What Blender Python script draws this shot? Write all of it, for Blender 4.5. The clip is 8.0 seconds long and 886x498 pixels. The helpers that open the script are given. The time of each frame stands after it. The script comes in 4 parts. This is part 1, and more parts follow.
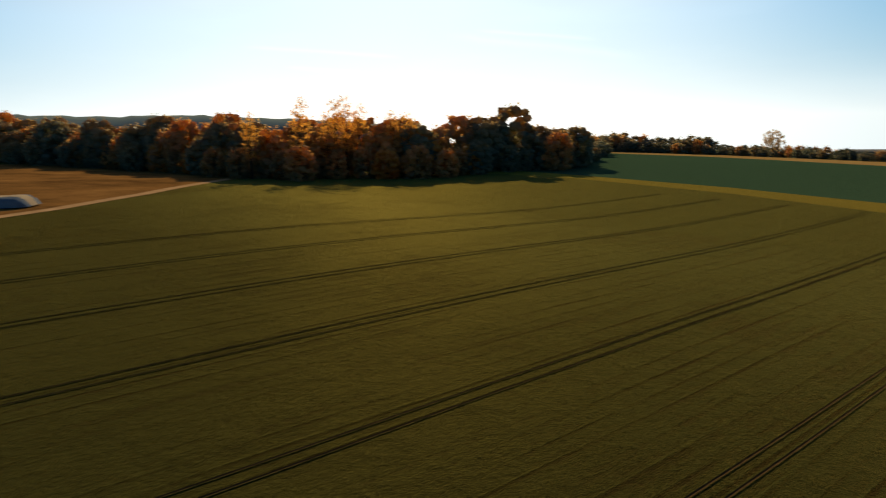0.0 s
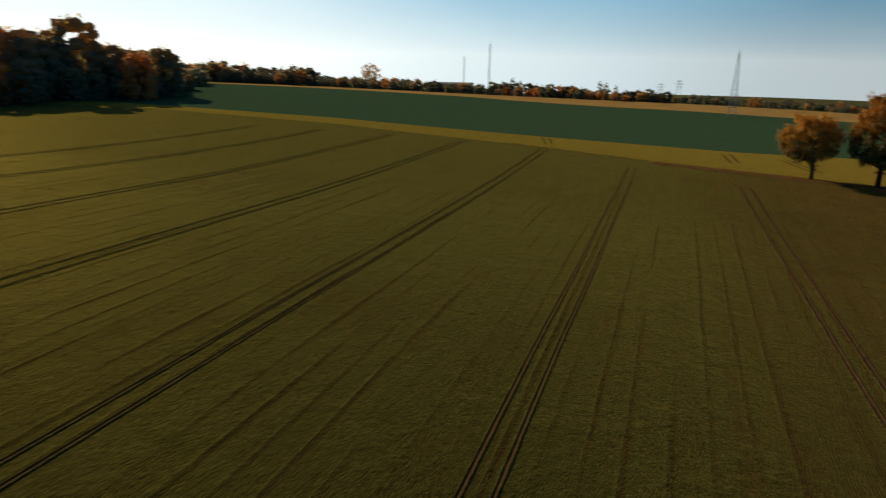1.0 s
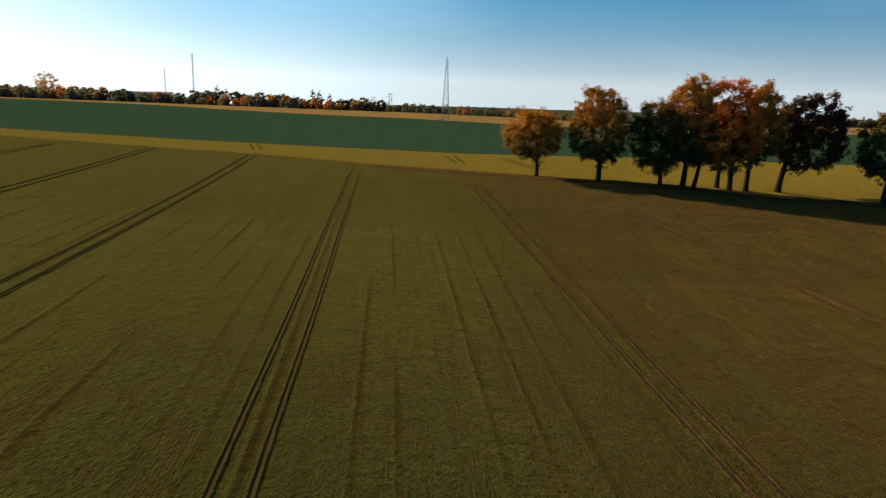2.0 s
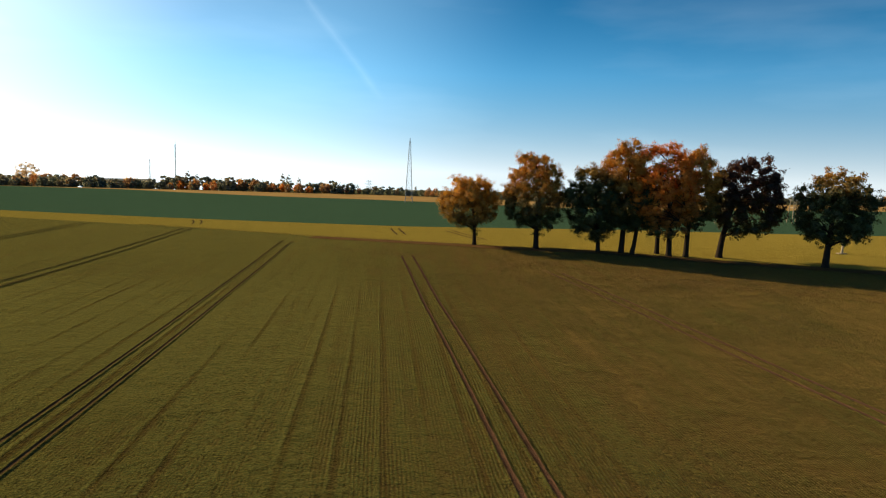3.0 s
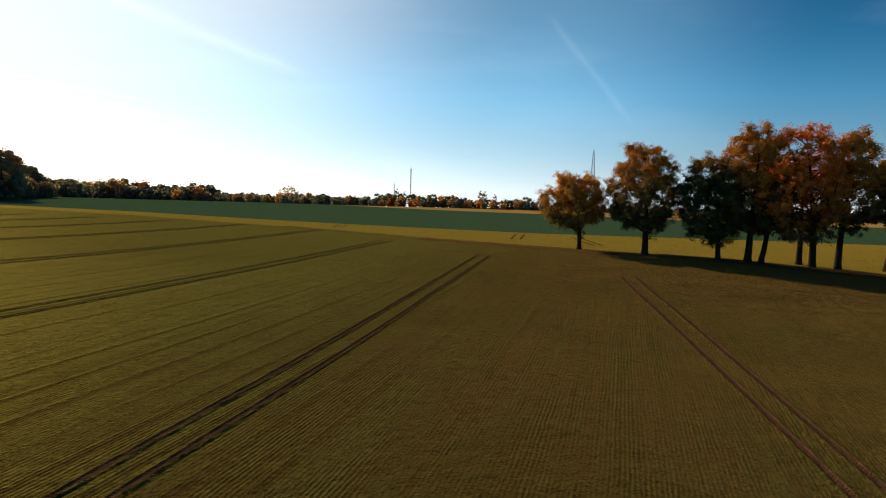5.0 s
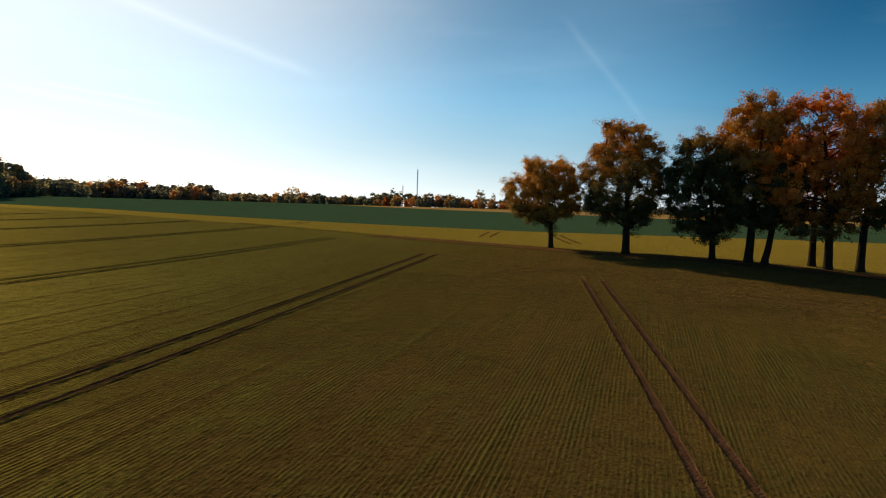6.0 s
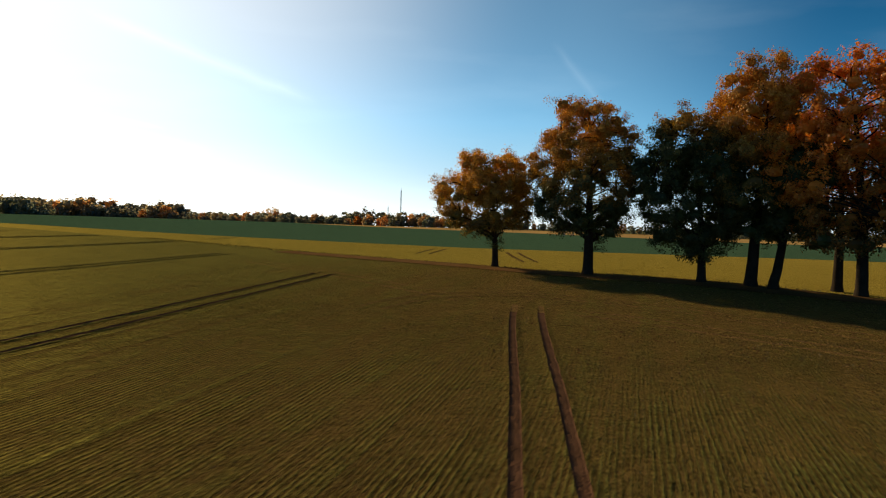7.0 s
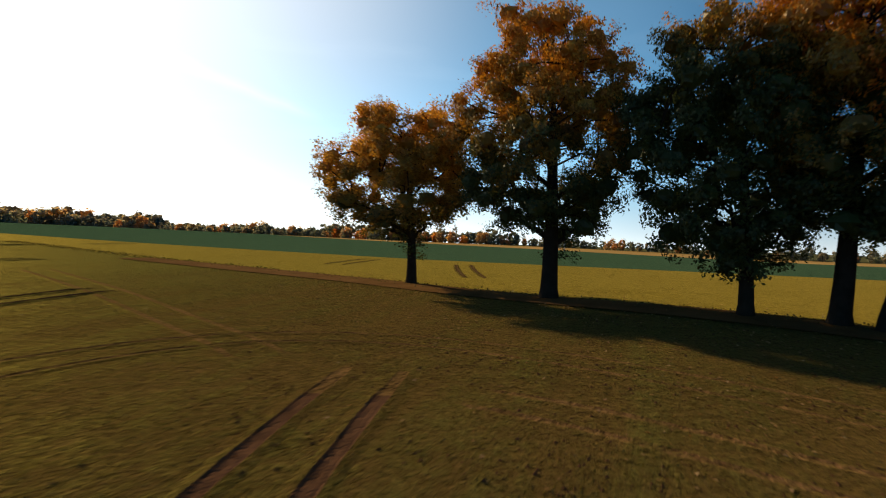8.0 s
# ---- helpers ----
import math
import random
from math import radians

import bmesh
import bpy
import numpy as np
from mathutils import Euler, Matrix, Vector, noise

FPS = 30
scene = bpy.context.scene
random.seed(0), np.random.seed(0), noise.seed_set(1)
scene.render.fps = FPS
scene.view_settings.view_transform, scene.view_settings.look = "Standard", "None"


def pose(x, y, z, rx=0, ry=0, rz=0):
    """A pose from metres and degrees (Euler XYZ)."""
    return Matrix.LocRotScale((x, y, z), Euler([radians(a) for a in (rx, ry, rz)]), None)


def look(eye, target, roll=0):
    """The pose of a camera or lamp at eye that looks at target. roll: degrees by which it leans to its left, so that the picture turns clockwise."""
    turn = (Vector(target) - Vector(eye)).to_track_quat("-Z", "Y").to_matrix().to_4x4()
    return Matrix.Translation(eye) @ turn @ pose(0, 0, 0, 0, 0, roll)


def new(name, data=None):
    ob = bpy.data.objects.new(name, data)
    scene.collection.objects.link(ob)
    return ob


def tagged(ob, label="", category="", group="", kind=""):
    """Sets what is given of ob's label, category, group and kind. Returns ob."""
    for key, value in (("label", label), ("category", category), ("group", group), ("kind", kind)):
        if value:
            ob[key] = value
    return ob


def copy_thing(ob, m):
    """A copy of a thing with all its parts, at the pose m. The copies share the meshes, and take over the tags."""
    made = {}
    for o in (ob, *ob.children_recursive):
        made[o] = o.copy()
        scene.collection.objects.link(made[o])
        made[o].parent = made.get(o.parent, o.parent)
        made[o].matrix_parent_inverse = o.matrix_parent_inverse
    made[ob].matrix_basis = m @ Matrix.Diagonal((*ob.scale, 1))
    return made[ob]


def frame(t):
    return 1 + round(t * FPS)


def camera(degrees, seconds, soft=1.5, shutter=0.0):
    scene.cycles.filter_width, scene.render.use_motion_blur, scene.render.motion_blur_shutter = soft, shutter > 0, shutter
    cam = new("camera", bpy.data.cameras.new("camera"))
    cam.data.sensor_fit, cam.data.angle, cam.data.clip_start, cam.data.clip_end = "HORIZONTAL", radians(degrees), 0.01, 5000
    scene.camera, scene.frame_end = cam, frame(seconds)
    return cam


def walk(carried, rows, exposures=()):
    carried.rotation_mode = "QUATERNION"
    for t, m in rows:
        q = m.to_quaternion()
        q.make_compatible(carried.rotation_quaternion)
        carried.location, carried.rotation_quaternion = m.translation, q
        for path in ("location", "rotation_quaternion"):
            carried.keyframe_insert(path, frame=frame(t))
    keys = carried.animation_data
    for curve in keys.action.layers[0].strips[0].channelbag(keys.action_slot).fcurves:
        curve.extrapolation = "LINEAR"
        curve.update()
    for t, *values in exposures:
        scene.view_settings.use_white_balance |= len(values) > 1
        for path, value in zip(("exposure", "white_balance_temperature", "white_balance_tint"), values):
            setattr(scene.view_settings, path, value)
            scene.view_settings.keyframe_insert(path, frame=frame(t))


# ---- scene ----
cam = camera(66.0, 8.0, soft=1.1, shutter=0.22)


def flown(x, y, z, pitch, roll, yaw):
    return pose(x, y, z, 90 + pitch, 0, yaw) @ pose(0, 0, 0, 0, 0, -roll)


walk(cam, [
    (0.0, flown(-1.52, -102.17, 28.88, -10.54, 1.24, 50.28)),
    (0.3, flown(-6.61, -93.12, 27.09, -11.56, 0.97, 42.24)),
    (0.6, flown(-11.23, -83.78, 25.73, -13.34, 0.38, 32.39)),
    (1.0, flown(-16.48, -70.93, 24.10, -15.93, -1.11, 18.32)),
    (1.5, flown(-19.19, -56.03, 20.96, -16.18, -1.63, 3.91)),
    (2.0, flown(-18.10, -47.88, 18.60, -13.88, -2.20, -4.95)),
    (2.2, flown(-16.50, -45.27, 17.53, -12.09, -1.85, -6.71)),
    (2.65, flown(-11.70, -44.10, 15.75, -8.90, -1.82, -7.00)),
    (3.5, flown(-0.39, -45.20, 13.10, -4.00, -1.81, -0.19)),
    (4.0, flown(7.06, -44.30, 11.89, -3.92, -1.55, 6.43)),
    (4.5, flown(13.31, -40.87, 11.11, -4.66, -1.51, 11.93)),
    (6.0, flown(22.83, -15.58, 8.52, -4.60, -1.62, 16.10)),
    (6.5, flown(24.04, -4.62, 7.33, -3.61, -1.93, 15.59)),
    (7.0, flown(25.10, 7.53, 6.54, -2.63, -1.89, 15.40)),
    (7.5, flown(25.84, 20.91, 6.06, -2.22, -1.95, 15.75)),
    (8.0, flown(25.76, 35.51, 4.80, -1.11, -2.73, 15.56)),
], exposures=[(0.0, -0.02, 7400, 5), (1.0, -0.15, 7050, 2), (2.2, 0.38, 6850, 3), (3.5, 0.66, 6950, 3), (4.5, 0.36, 7000, 3), (6.0, 0.05, 7250, 3), (8.0, 0.46, 7200, 4)])

# ---- daylight: a low autumn sun ahead and to the left ----
SUN_AZ, SUN_EL = radians(54), radians(21)
TO_SUN = Vector((-math.sin(SUN_AZ) * math.cos(SUN_EL), math.cos(SUN_AZ) * math.cos(SUN_EL), math.sin(SUN_EL)))

# veil, glow round the sun, horizon band and brighter band below the sun of the thin haze, and the tones of veil, band and clear sky
VEIL, AUREOLE, BAND, GLARE, DENSEST = 412.0, 6.0, 8.5, 17.0, 15.0
HAZE_TONE, BAND_TONE, CLEAR_TONE = (1.14, 0.99, 0.93), (1.06, 0.99, 0.98), (0.01, 1.16, 1.62)
THIN_TONE = (0.72, 1.12, 1.42)
world = bpy.data.worlds.new("daylight")
scene.world = world
world.use_nodes = True
wn, wl = world.node_tree.nodes, world.node_tree.links
sky = wn.new("ShaderNodeTexSky")
sky.sky_type, sky.sun_disc = "NISHITA", False
sky.sun_elevation, sky.sun_rotation = SUN_EL, -SUN_AZ
sky.air_density, sky.dust_density, sky.ozone_density = 1.0, 0.1, 2.0
wn["Background"].inputs["Strength"].default_value = 0.056
heading = wn.new("ShaderNodeTexCoord").outputs["Generated"]


def sky_way(az, el):
    az, el = radians(az), radians(el)
    return Vector((-math.sin(az) * math.cos(el), math.cos(az) * math.cos(el), math.sin(el)))


def sky_math(how, a, b=0.0, c=0.0):
    m = wn.new("ShaderNodeMath")
    m.operation = how
    for value, slot in zip((a, b, c), m.inputs):
        if isinstance(value, (int, float)):
            slot.default_value = value
        else:
            wl.new(value, slot)
    return m.outputs[0]


def sky_dot(v):
    d = wn.new("ShaderNodeVectorMath")
    d.operation = "DOT_PRODUCT"
    d.inputs[1].default_value = v
    wl.new(heading, d.inputs[0])
    return d.outputs["Value"]


def contrail(a, b, width, amount):
    """A thin vapour trail between two directions, ragged and fading to its ends."""
    a, b = sky_way(*a), sky_way(*b)
    across, middle = a.cross(b).normalized(), (a + b).normalized()
    half = math.acos(max(-1, min(1, a.dot(middle))))
    rag = wn.new("ShaderNodeTexNoise")
    rag.inputs["Scale"].default_value, rag.inputs["Detail"].default_value = 14, 5
    wl.new(heading, rag.inputs["Vector"])
    off = sky_math("ABSOLUTE", sky_math("MULTIPLY_ADD", rag.outputs["Fac"], width * 1.1, sky_math("ADD", sky_dot(across), -width * 0.55)))
    core = sky_math("POWER", sky_math("SUBTRACT", 1.0, sky_math("MINIMUM", sky_math("DIVIDE", off, width), 1.0)), 1.5)
    along = sky_math("SUBTRACT", 1.0, sky_math("MINIMUM", sky_math("DIVIDE", sky_math("ARCCOSINE", sky_dot(middle)), half), 1.0))
    return sky_math("MULTIPLY", sky_math("MULTIPLY", core, sky_math("MINIMUM", sky_math("MULTIPLY", along, 3.0), 1.0)), amount)


trails = 0.0
for ends in (((43.5, 14.0), (26, 9.0), 0.013, 0.18), ((7.0, 14.5), (-0.4, 5.6), 0.009, 0.09), ((50, 6.9), (34, 4.6), 0.010, 0.12),
             ((66, 6.1), (53, 5.2), 0.005, 0.16), ((63, 4.6), (54, 3.7), 0.005, 0.14), ((47.5, 7.2), (37.5, 6.1), 0.005, 0.16), ((10, 28), (-8, 17), 0.025, 0.07)):
    trails = sky_math("ADD", contrail(*ends), trails)
veil = wn.new("ShaderNodeTexNoise")
veil.inputs["Scale"].default_value, veil.inputs["Detail"].default_value = 3.0, 6
stretch = wn.new("ShaderNodeMapping")
stretch.inputs["Scale"].default_value = (1.0, 1.0, 5.0)
wl.new(heading, stretch.inputs["Vector"])
wl.new(stretch.outputs[0], veil.inputs["Vector"])
thin = sky_math("MULTIPLY", sky_math("MAXIMUM", sky_math("SUBTRACT", veil.outputs["Fac"], 0.5), 0.0), 0.35)
# towards the horizon the sky stays pale instead of turning yellow
part_xyz, join_xyz = wn.new("ShaderNodeSeparateXYZ"), wn.new("ShaderNodeCombineXYZ")
wl.new(heading, part_xyz.inputs[0])
wl.new(part_xyz.outputs[0], join_xyz.inputs[0])
wl.new(part_xyz.outputs[1], join_xyz.inputs[1])
lifted = sky_math("MAXIMUM", part_xyz.outputs[2], 0.0)
wl.new(sky_math("SQRT", sky_math("MULTIPLY_ADD", lifted, lifted, 0.020)), join_xyz.inputs[2])
wl.new(join_xyz.outputs[0], sky.inputs["Vector"])
rich = wn.new("ShaderNodeHueSaturation")
rich.inputs["Saturation"].default_value = 1.30
wl.new(sky.outputs[0], rich.inputs["Color"])


def sky_vec(how, a, b):
    m = wn.new("ShaderNodeVectorMath")
    m.operation = how
    for value, slot in zip((a, b), m.inputs):
        if isinstance(value, tuple):
            slot.default_value = value
        else:
            wl.new(value, slot)
    return m.outputs[0]


def sky_scaled(amount, tone):
    m = wn.new("ShaderNodeVectorMath")
    m.operation = "SCALE"
    m.inputs[0].default_value = tone
    wl.new(amount, m.inputs["Scale"])
    return m.outputs[0]


def limited(amount):
    """The veil thickens up to a limit, however bright the sun behind it."""
    return sky_math("MULTIPLY", sky_math("SUBTRACT", 1.0, sky_math("EXPONENT", sky_math("DIVIDE", amount, -DENSEST))), DENSEST)


# thin haze: a white veil spreading from the sun, a pale band along the horizon, and clear deep blue away from both
facing = sky_math("MAXIMUM", sky_dot(TO_SUN), 0.0)
veiled = sky_math("MULTIPLY", sky_math("POWER", sky_math("MAXIMUM", sky_math("SUBTRACT", facing, 0.70), 0.0), 2.5), VEIL)
wide = wn.new("ShaderNodeMapRange")
wide.interpolation_type = "SMOOTHSTEP"
wide.inputs["From Min"].default_value, wide.inputs["From Max"].default_value, wide.inputs["To Max"].default_value = 0.42, 0.70, 1.9
wl.new(facing, wide.inputs["Value"])
aureole = sky_math("ADD", veiled, sky_math("MULTIPLY", sky_math("POWER", facing, 60.0), AUREOLE))
low_haze = sky_math("MULTIPLY", sky_math("EXPONENT", sky_math("MULTIPLY", lifted, -16.0)), BAND)
glare = sky_math("MULTIPLY", sky_math("MULTIPLY", sky_math("EXPONENT", sky_math("MULTIPLY", lifted, -9.0)), GLARE), sky_math("POWER", facing, 4.0))
clear = sky_math("MULTIPLY_ADD", sky_math("DIVIDE", 1.0, sky_math("ADD", sky_math("POWER", sky_math("DIVIDE", lifted, 0.20), 4.0), 1.0)), 0.52, 0.48)
clear = sky_math("MULTIPLY", clear, sky_math("MINIMUM", sky_math("MULTIPLY_ADD", lifted, 4.2, 0.42), 1.0))
masked = sky_math("MULTIPLY", sky_math("POWER", facing, 8.0), sky_math("EXPONENT", sky_math("MULTIPLY", lifted, -5.0)))
clear = sky_math("MULTIPLY", clear, sky_math("MULTIPLY_ADD", masked, -0.95, 1.0))
hazed = sky_vec("MULTIPLY", rich.outputs[0], sky_scaled(clear, CLEAR_TONE))
hazed = sky_vec("ADD", sky_vec("ADD", hazed, sky_scaled(limited(sky_math("ADD", aureole, glare)), HAZE_TONE)), sky_scaled(low_haze, BAND_TONE))
hazed = sky_vec("ADD", hazed, sky_scaled(wide.outputs[0], THIN_TONE))

cloudy = wn.new("ShaderNodeMix")
cloudy.data_type, cloudy.blend_type = "RGBA", "ADD"
wl.new(sky_math("MINIMUM", sky_math("ADD", trails, thin), 1.0), cloudy.inputs[0])
wl.new(hazed, cloudy.inputs[6])
cloudy.inputs[7].default_value = (8.0, 8.0, 8.0, 1)
wl.new(cloudy.outputs[2], wn["Background"].inputs["Color"])

sun_data = bpy.data.lights.new("sun", "SUN")
sun_data.energy, sun_data.angle, sun_data.color = 5.0, radians(0.6), (1.0, 0.77, 0.48)
sun = new("sun", sun_data)
sun.matrix_world = look(TO_SUN * 100, (0, 0, 0))


# ---- the lie of the land ----
def smooth(a, b, v):
    u = np.clip((v - a) / (b - a), 0, 1)
    return u * u * (3 - 2 * u)


def line(points):
    xs, ys = [p[0] for p in points], [p[1] for p in points]
    return lambda x: np.interp(x, xs, ys)


# field borders running across the view
border_near = line([(-3500, 240), (-700, 170), (-290, 157), (-220, 160), (-125, 138), (-60, 112), (-20, 92), (8, 81.5), (30, 72), (66, 60), (150, 32), (600, -60), (3500, -300)])
border_strip = line([(-3500, 260), (-700, 190), (-250, 178), (-136, 158), (-60, 133), (0, 115), (50, 110), (82, 104), (300, 85), (600, 40), (3500, -100)])
border_dark = line([(-3500, 620), (-900, 520), (-588, 473), (-411, 437), (-282, 398), (-166, 320), (-98, 283), (-49, 263), (-10, 254), (36, 235), (80, 212), (200, 190), (600, 150), (3500, 50)])
border_verge = line([(-3500, 660), (-900, 560), (-588, 512), (-411, 478), (-282, 442), (-166, 366), (-98, 330), (-49, 310), (-10, 301), (36, 284), (80, 262), (200, 240), (600, 200), (3500, 100)])


def ground_z(x, y):
    """Height of the land: a shallow fold in the near fields, falling away far to the left."""
    x, y = np.asarray(x, float), np.asarray(y, float)
    u, v = 2 * np.tanh(x / 100), 1.6 * np.tanh((y - 20) / 80)
    z = 0.38 * v * v + 0.119 * v ** 3 + 1.83 * u * v + 0.186 * u * u - 1.52 * u + 0.667 * v
    z = z - 0.028 * np.clip(y - 300, 0, 700) * smooth(0, 150, -x)
    z = z + 1.2 * np.exp(-((x + 150) ** 2 + (y - 330) ** 2) / 20000) - 2.5 * np.exp(-((x - 90) ** 2 + (y - 240) ** 2) / 7200)
    # the oaks stand on a low bank
    z = z + 0.46 * np.exp(-(((x - 32) * 0.93 - (y - 71.6) * 0.37) / 13) ** 2 - (((x - 32) * 0.37 + (y - 71.6) * 0.93) / 7) ** 2)
    return z - 0.07 * np.clip(y - border_verge(x) - 90, 0, 3000)


def gz(x, y):
    return float(ground_z(x, y))


# ---- materials ----
def material(name):
    m = bpy.data.materials.new(name)
    m.use_nodes = True
    m.node_tree.nodes.clear()
    return m, m.node_tree.nodes, m.node_tree.links


def node(nodes, kind, **values):
    n = nodes.new("ShaderNode" + kind)
    for key, value in values.items():
        n.inputs[key.replace("_", " ")].default_value = value
    return n


def ramp(nodes, links, source, stops):
    r = nodes.new("ShaderNodeValToRGB")
    while len(r.color_ramp.elements) < len(stops):
        r.color_ramp.elements.new(0.5)
    for e, (p, c) in zip(r.color_ramp.elements, stops):
        e.position, e.color = p, (*c, 1)
    links.new(source, r.inputs["Fac"])
    return r.outputs["Color"]


def mixed(nodes, links, fac, a, b, how="MIX"):
    m = nodes.new("ShaderNodeMix")
    m.data_type, m.blend_type = "RGBA", how
    for value, slot in ((fac, m.inputs[0]), (a, m.inputs[6]), (b, m.inputs[7])):
        if isinstance(value, (int, float)):
            slot.default_value = value
        elif isinstance(value, tuple):
            slot.default_value = (*value, 1)
        else:
            links.new(value, slot)
    return m.outputs[2]


def calc(nodes, links, how, a, b=0.0, c=0.0):
    m = nodes.new("ShaderNodeMath")
    m.operation = how
    for value, slot in zip((a, b, c), m.inputs):
        if isinstance(value, (int, float)):
            slot.default_value = value
        else:
            links.new(value, slot)
    return m.outputs[0]


def surface(nodes, links, color, rough=0.9, height=None, strength=0.5, distance=0.05, metal=0.0, spec=0.3, sheen=0.0, gleam=None):
    p = node(nodes, "BsdfPrincipled", Roughness=rough, Metallic=metal)
    p.inputs["Specular IOR Level"].default_value = spec
    p.inputs["Sheen Weight"].default_value, p.inputs["Sheen Roughness"].default_value = sheen, 0.28
    p.inputs["Sheen Tint"].default_value = (0.86, 0.62, 0.15, 1)
    if isinstance(color, tuple):
        p.inputs["Base Color"].default_value = (*color, 1)
    else:
        links.new(color, p.inputs["Base Color"])
    if height is not None:
        b = node(nodes, "Bump", Strength=strength, Distance=distance)
        links.new(height, b.inputs["Height"])
        links.new(b.outputs[0], p.inputs["Normal"])
    out = nodes.new("ShaderNodeOutputMaterial")
    shown = p.outputs[0]
    if gleam:
        # blades that pass the low light on, a broad coloured lobe
        lobe, both = node(nodes, "BsdfGlossy", Roughness=0.60), nodes.new("ShaderNodeAddShader")
        links.new(gleam, lobe.inputs["Color"])
        if height is not None:
            links.new(b.outputs[0], lobe.inputs["Normal"])
        links.new(shown, both.inputs[0])
        links.new(lobe.outputs[0], both.inputs[1])
        shown = both.outputs[0]
    links.new(shown, out.inputs["Surface"])
    return p


def noise_at(nodes, links, vector, scale, detail=4.0, rough=0.55):
    n = node(nodes, "TexNoise", Scale=scale, Detail=detail, Roughness=rough)
    links.new(vector, n.inputs["Vector"])
    return n.outputs["Fac"]


def place(nodes, links, scale=(1, 1, 1), turn=0.0):
    g = nodes.new("ShaderNodeNewGeometry")
    m = nodes.new("ShaderNodeMapping")
    m.inputs["Scale"].default_value = scale
    m.inputs["Rotation"].default_value = (0, 0, turn)
    links.new(g.outputs["Position"], m.inputs["Vector"])
    return m.outputs["Vector"]


def crop_material(name, soil, green, straw, cover=0.5, rows=0.30, drill=2.5, row_depth=0.10, thin_and_shaded=False, sheen=0.40, gloss=0.0):
    """Drilled winter crop: bare soil between thin green rows, with thicker and thinner patches and the seams of the drill's passes."""
    m, n, l = material(name)
    at = place(n, l)
    patches = noise_at(n, l, at, 0.03, 5, 0.6)
    spots = noise_at(n, l, at, 0.22, 4, 0.6)
    streaks = noise_at(n, l, place(n, l, (0.8, 0.014, 1)), 1.0, 5, 0.65)
    clods = noise_at(n, l, at, 2.6, 6, 0.72)
    tufts = noise_at(n, l, place(n, l, (7, 3.2, 1)), 1.0, 4, 0.75)
    lumps = noise_at(n, l, place(n, l, (1.3, 0.9, 1)), 1.0, 4, 0.7)
    ridges = noise_at(n, l, place(n, l, (4.6, 1.5, 1), 0.55), 1.0, 4, 0.65)
    drift = calc(n, l, "ADD", calc(n, l, "MULTIPLY", patches, 0.5), calc(n, l, "ADD", calc(n, l, "MULTIPLY", streaks, 0.6), calc(n, l, "MULTIPLY", spots, 0.35)))
    x = n.new("ShaderNodeSeparateXYZ")
    l.new(at, x.inputs[0])
    slow = noise_at(n, l, place(n, l, (0.02, 0.02, 1)), 1.0, 2)
    along = calc(n, l, "MULTIPLY_ADD", slow, 0.35, x.outputs[0])
    seam = None
    row = calc(n, l, "MULTIPLY", clods, 0.0)
    if rows:
        wobble = noise_at(n, l, place(n, l, (2.2, 0.45, 1)), 1.0, 4, 0.65)
        fade = calc(n, l, "MAXIMUM", calc(n, l, "MULTIPLY_ADD", noise_at(n, l, place(n, l, (0.30, 0.05, 1)), 1.0, 4, 0.65), 3.4, -1.2), 0.0)
        wave = calc(n, l, "SINE", calc(n, l, "MULTIPLY_ADD", wobble, 7.0, calc(n, l, "MULTIPLY", along, 2 * math.pi / rows)))
        mid_field = n.new("ShaderNodeMapRange")
        mid_field.interpolation_type = "SMOOTHSTEP"
        mid_field.inputs[1].default_value, mid_field.inputs[2].default_value, mid_field.inputs[3].default_value, mid_field.inputs[4].default_value = -20.0, 0.0, 0.3, 1.0
        l.new(x.outputs[0], mid_field.inputs[0])
        worn = n.new("ShaderNodeMapRange")
        worn.interpolation_type = "SMOOTHSTEP"
        worn.inputs[1].default_value, worn.inputs[2].default_value, worn.inputs[3].default_value, worn.inputs[4].default_value = -4.0, 22.0, 1.0, 0.3
        l.new(x.outputs[0], worn.inputs[0])
        head = n.new("ShaderNodeMapRange")
        head.interpolation_type = "SMOOTHSTEP"
        head.inputs[1].default_value, head.inputs[2].default_value, head.inputs[3].default_value, head.inputs[4].default_value = 30.0, 48.0, 1.0, 0.0
        l.new(x.outputs[1], head.inputs[0])
        row = calc(n, l, "MULTIPLY", wave, calc(n, l, "MULTIPLY", calc(n, l, "MULTIPLY", calc(n, l, "MULTIPLY", fade, mid_field.outputs[0]), head.outputs[0]), row_depth * 2))
    crest = calc(n, l, "MULTIPLY", clods, 0.0)
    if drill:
        # seams between the drill's passes: a thin proud line of crop painted as lit, and a barer lane darkened as its
        # shadow
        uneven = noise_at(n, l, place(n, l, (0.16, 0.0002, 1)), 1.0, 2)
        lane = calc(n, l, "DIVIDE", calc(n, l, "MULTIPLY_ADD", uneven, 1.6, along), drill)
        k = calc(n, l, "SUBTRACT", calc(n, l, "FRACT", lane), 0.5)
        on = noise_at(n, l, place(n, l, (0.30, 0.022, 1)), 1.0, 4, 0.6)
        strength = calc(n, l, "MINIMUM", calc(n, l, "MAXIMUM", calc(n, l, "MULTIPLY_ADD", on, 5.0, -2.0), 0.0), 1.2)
        if thin_and_shaded:
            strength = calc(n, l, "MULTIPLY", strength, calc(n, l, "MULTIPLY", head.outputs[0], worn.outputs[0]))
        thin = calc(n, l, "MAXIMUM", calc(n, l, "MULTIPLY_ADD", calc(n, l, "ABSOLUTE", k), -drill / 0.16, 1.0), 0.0)
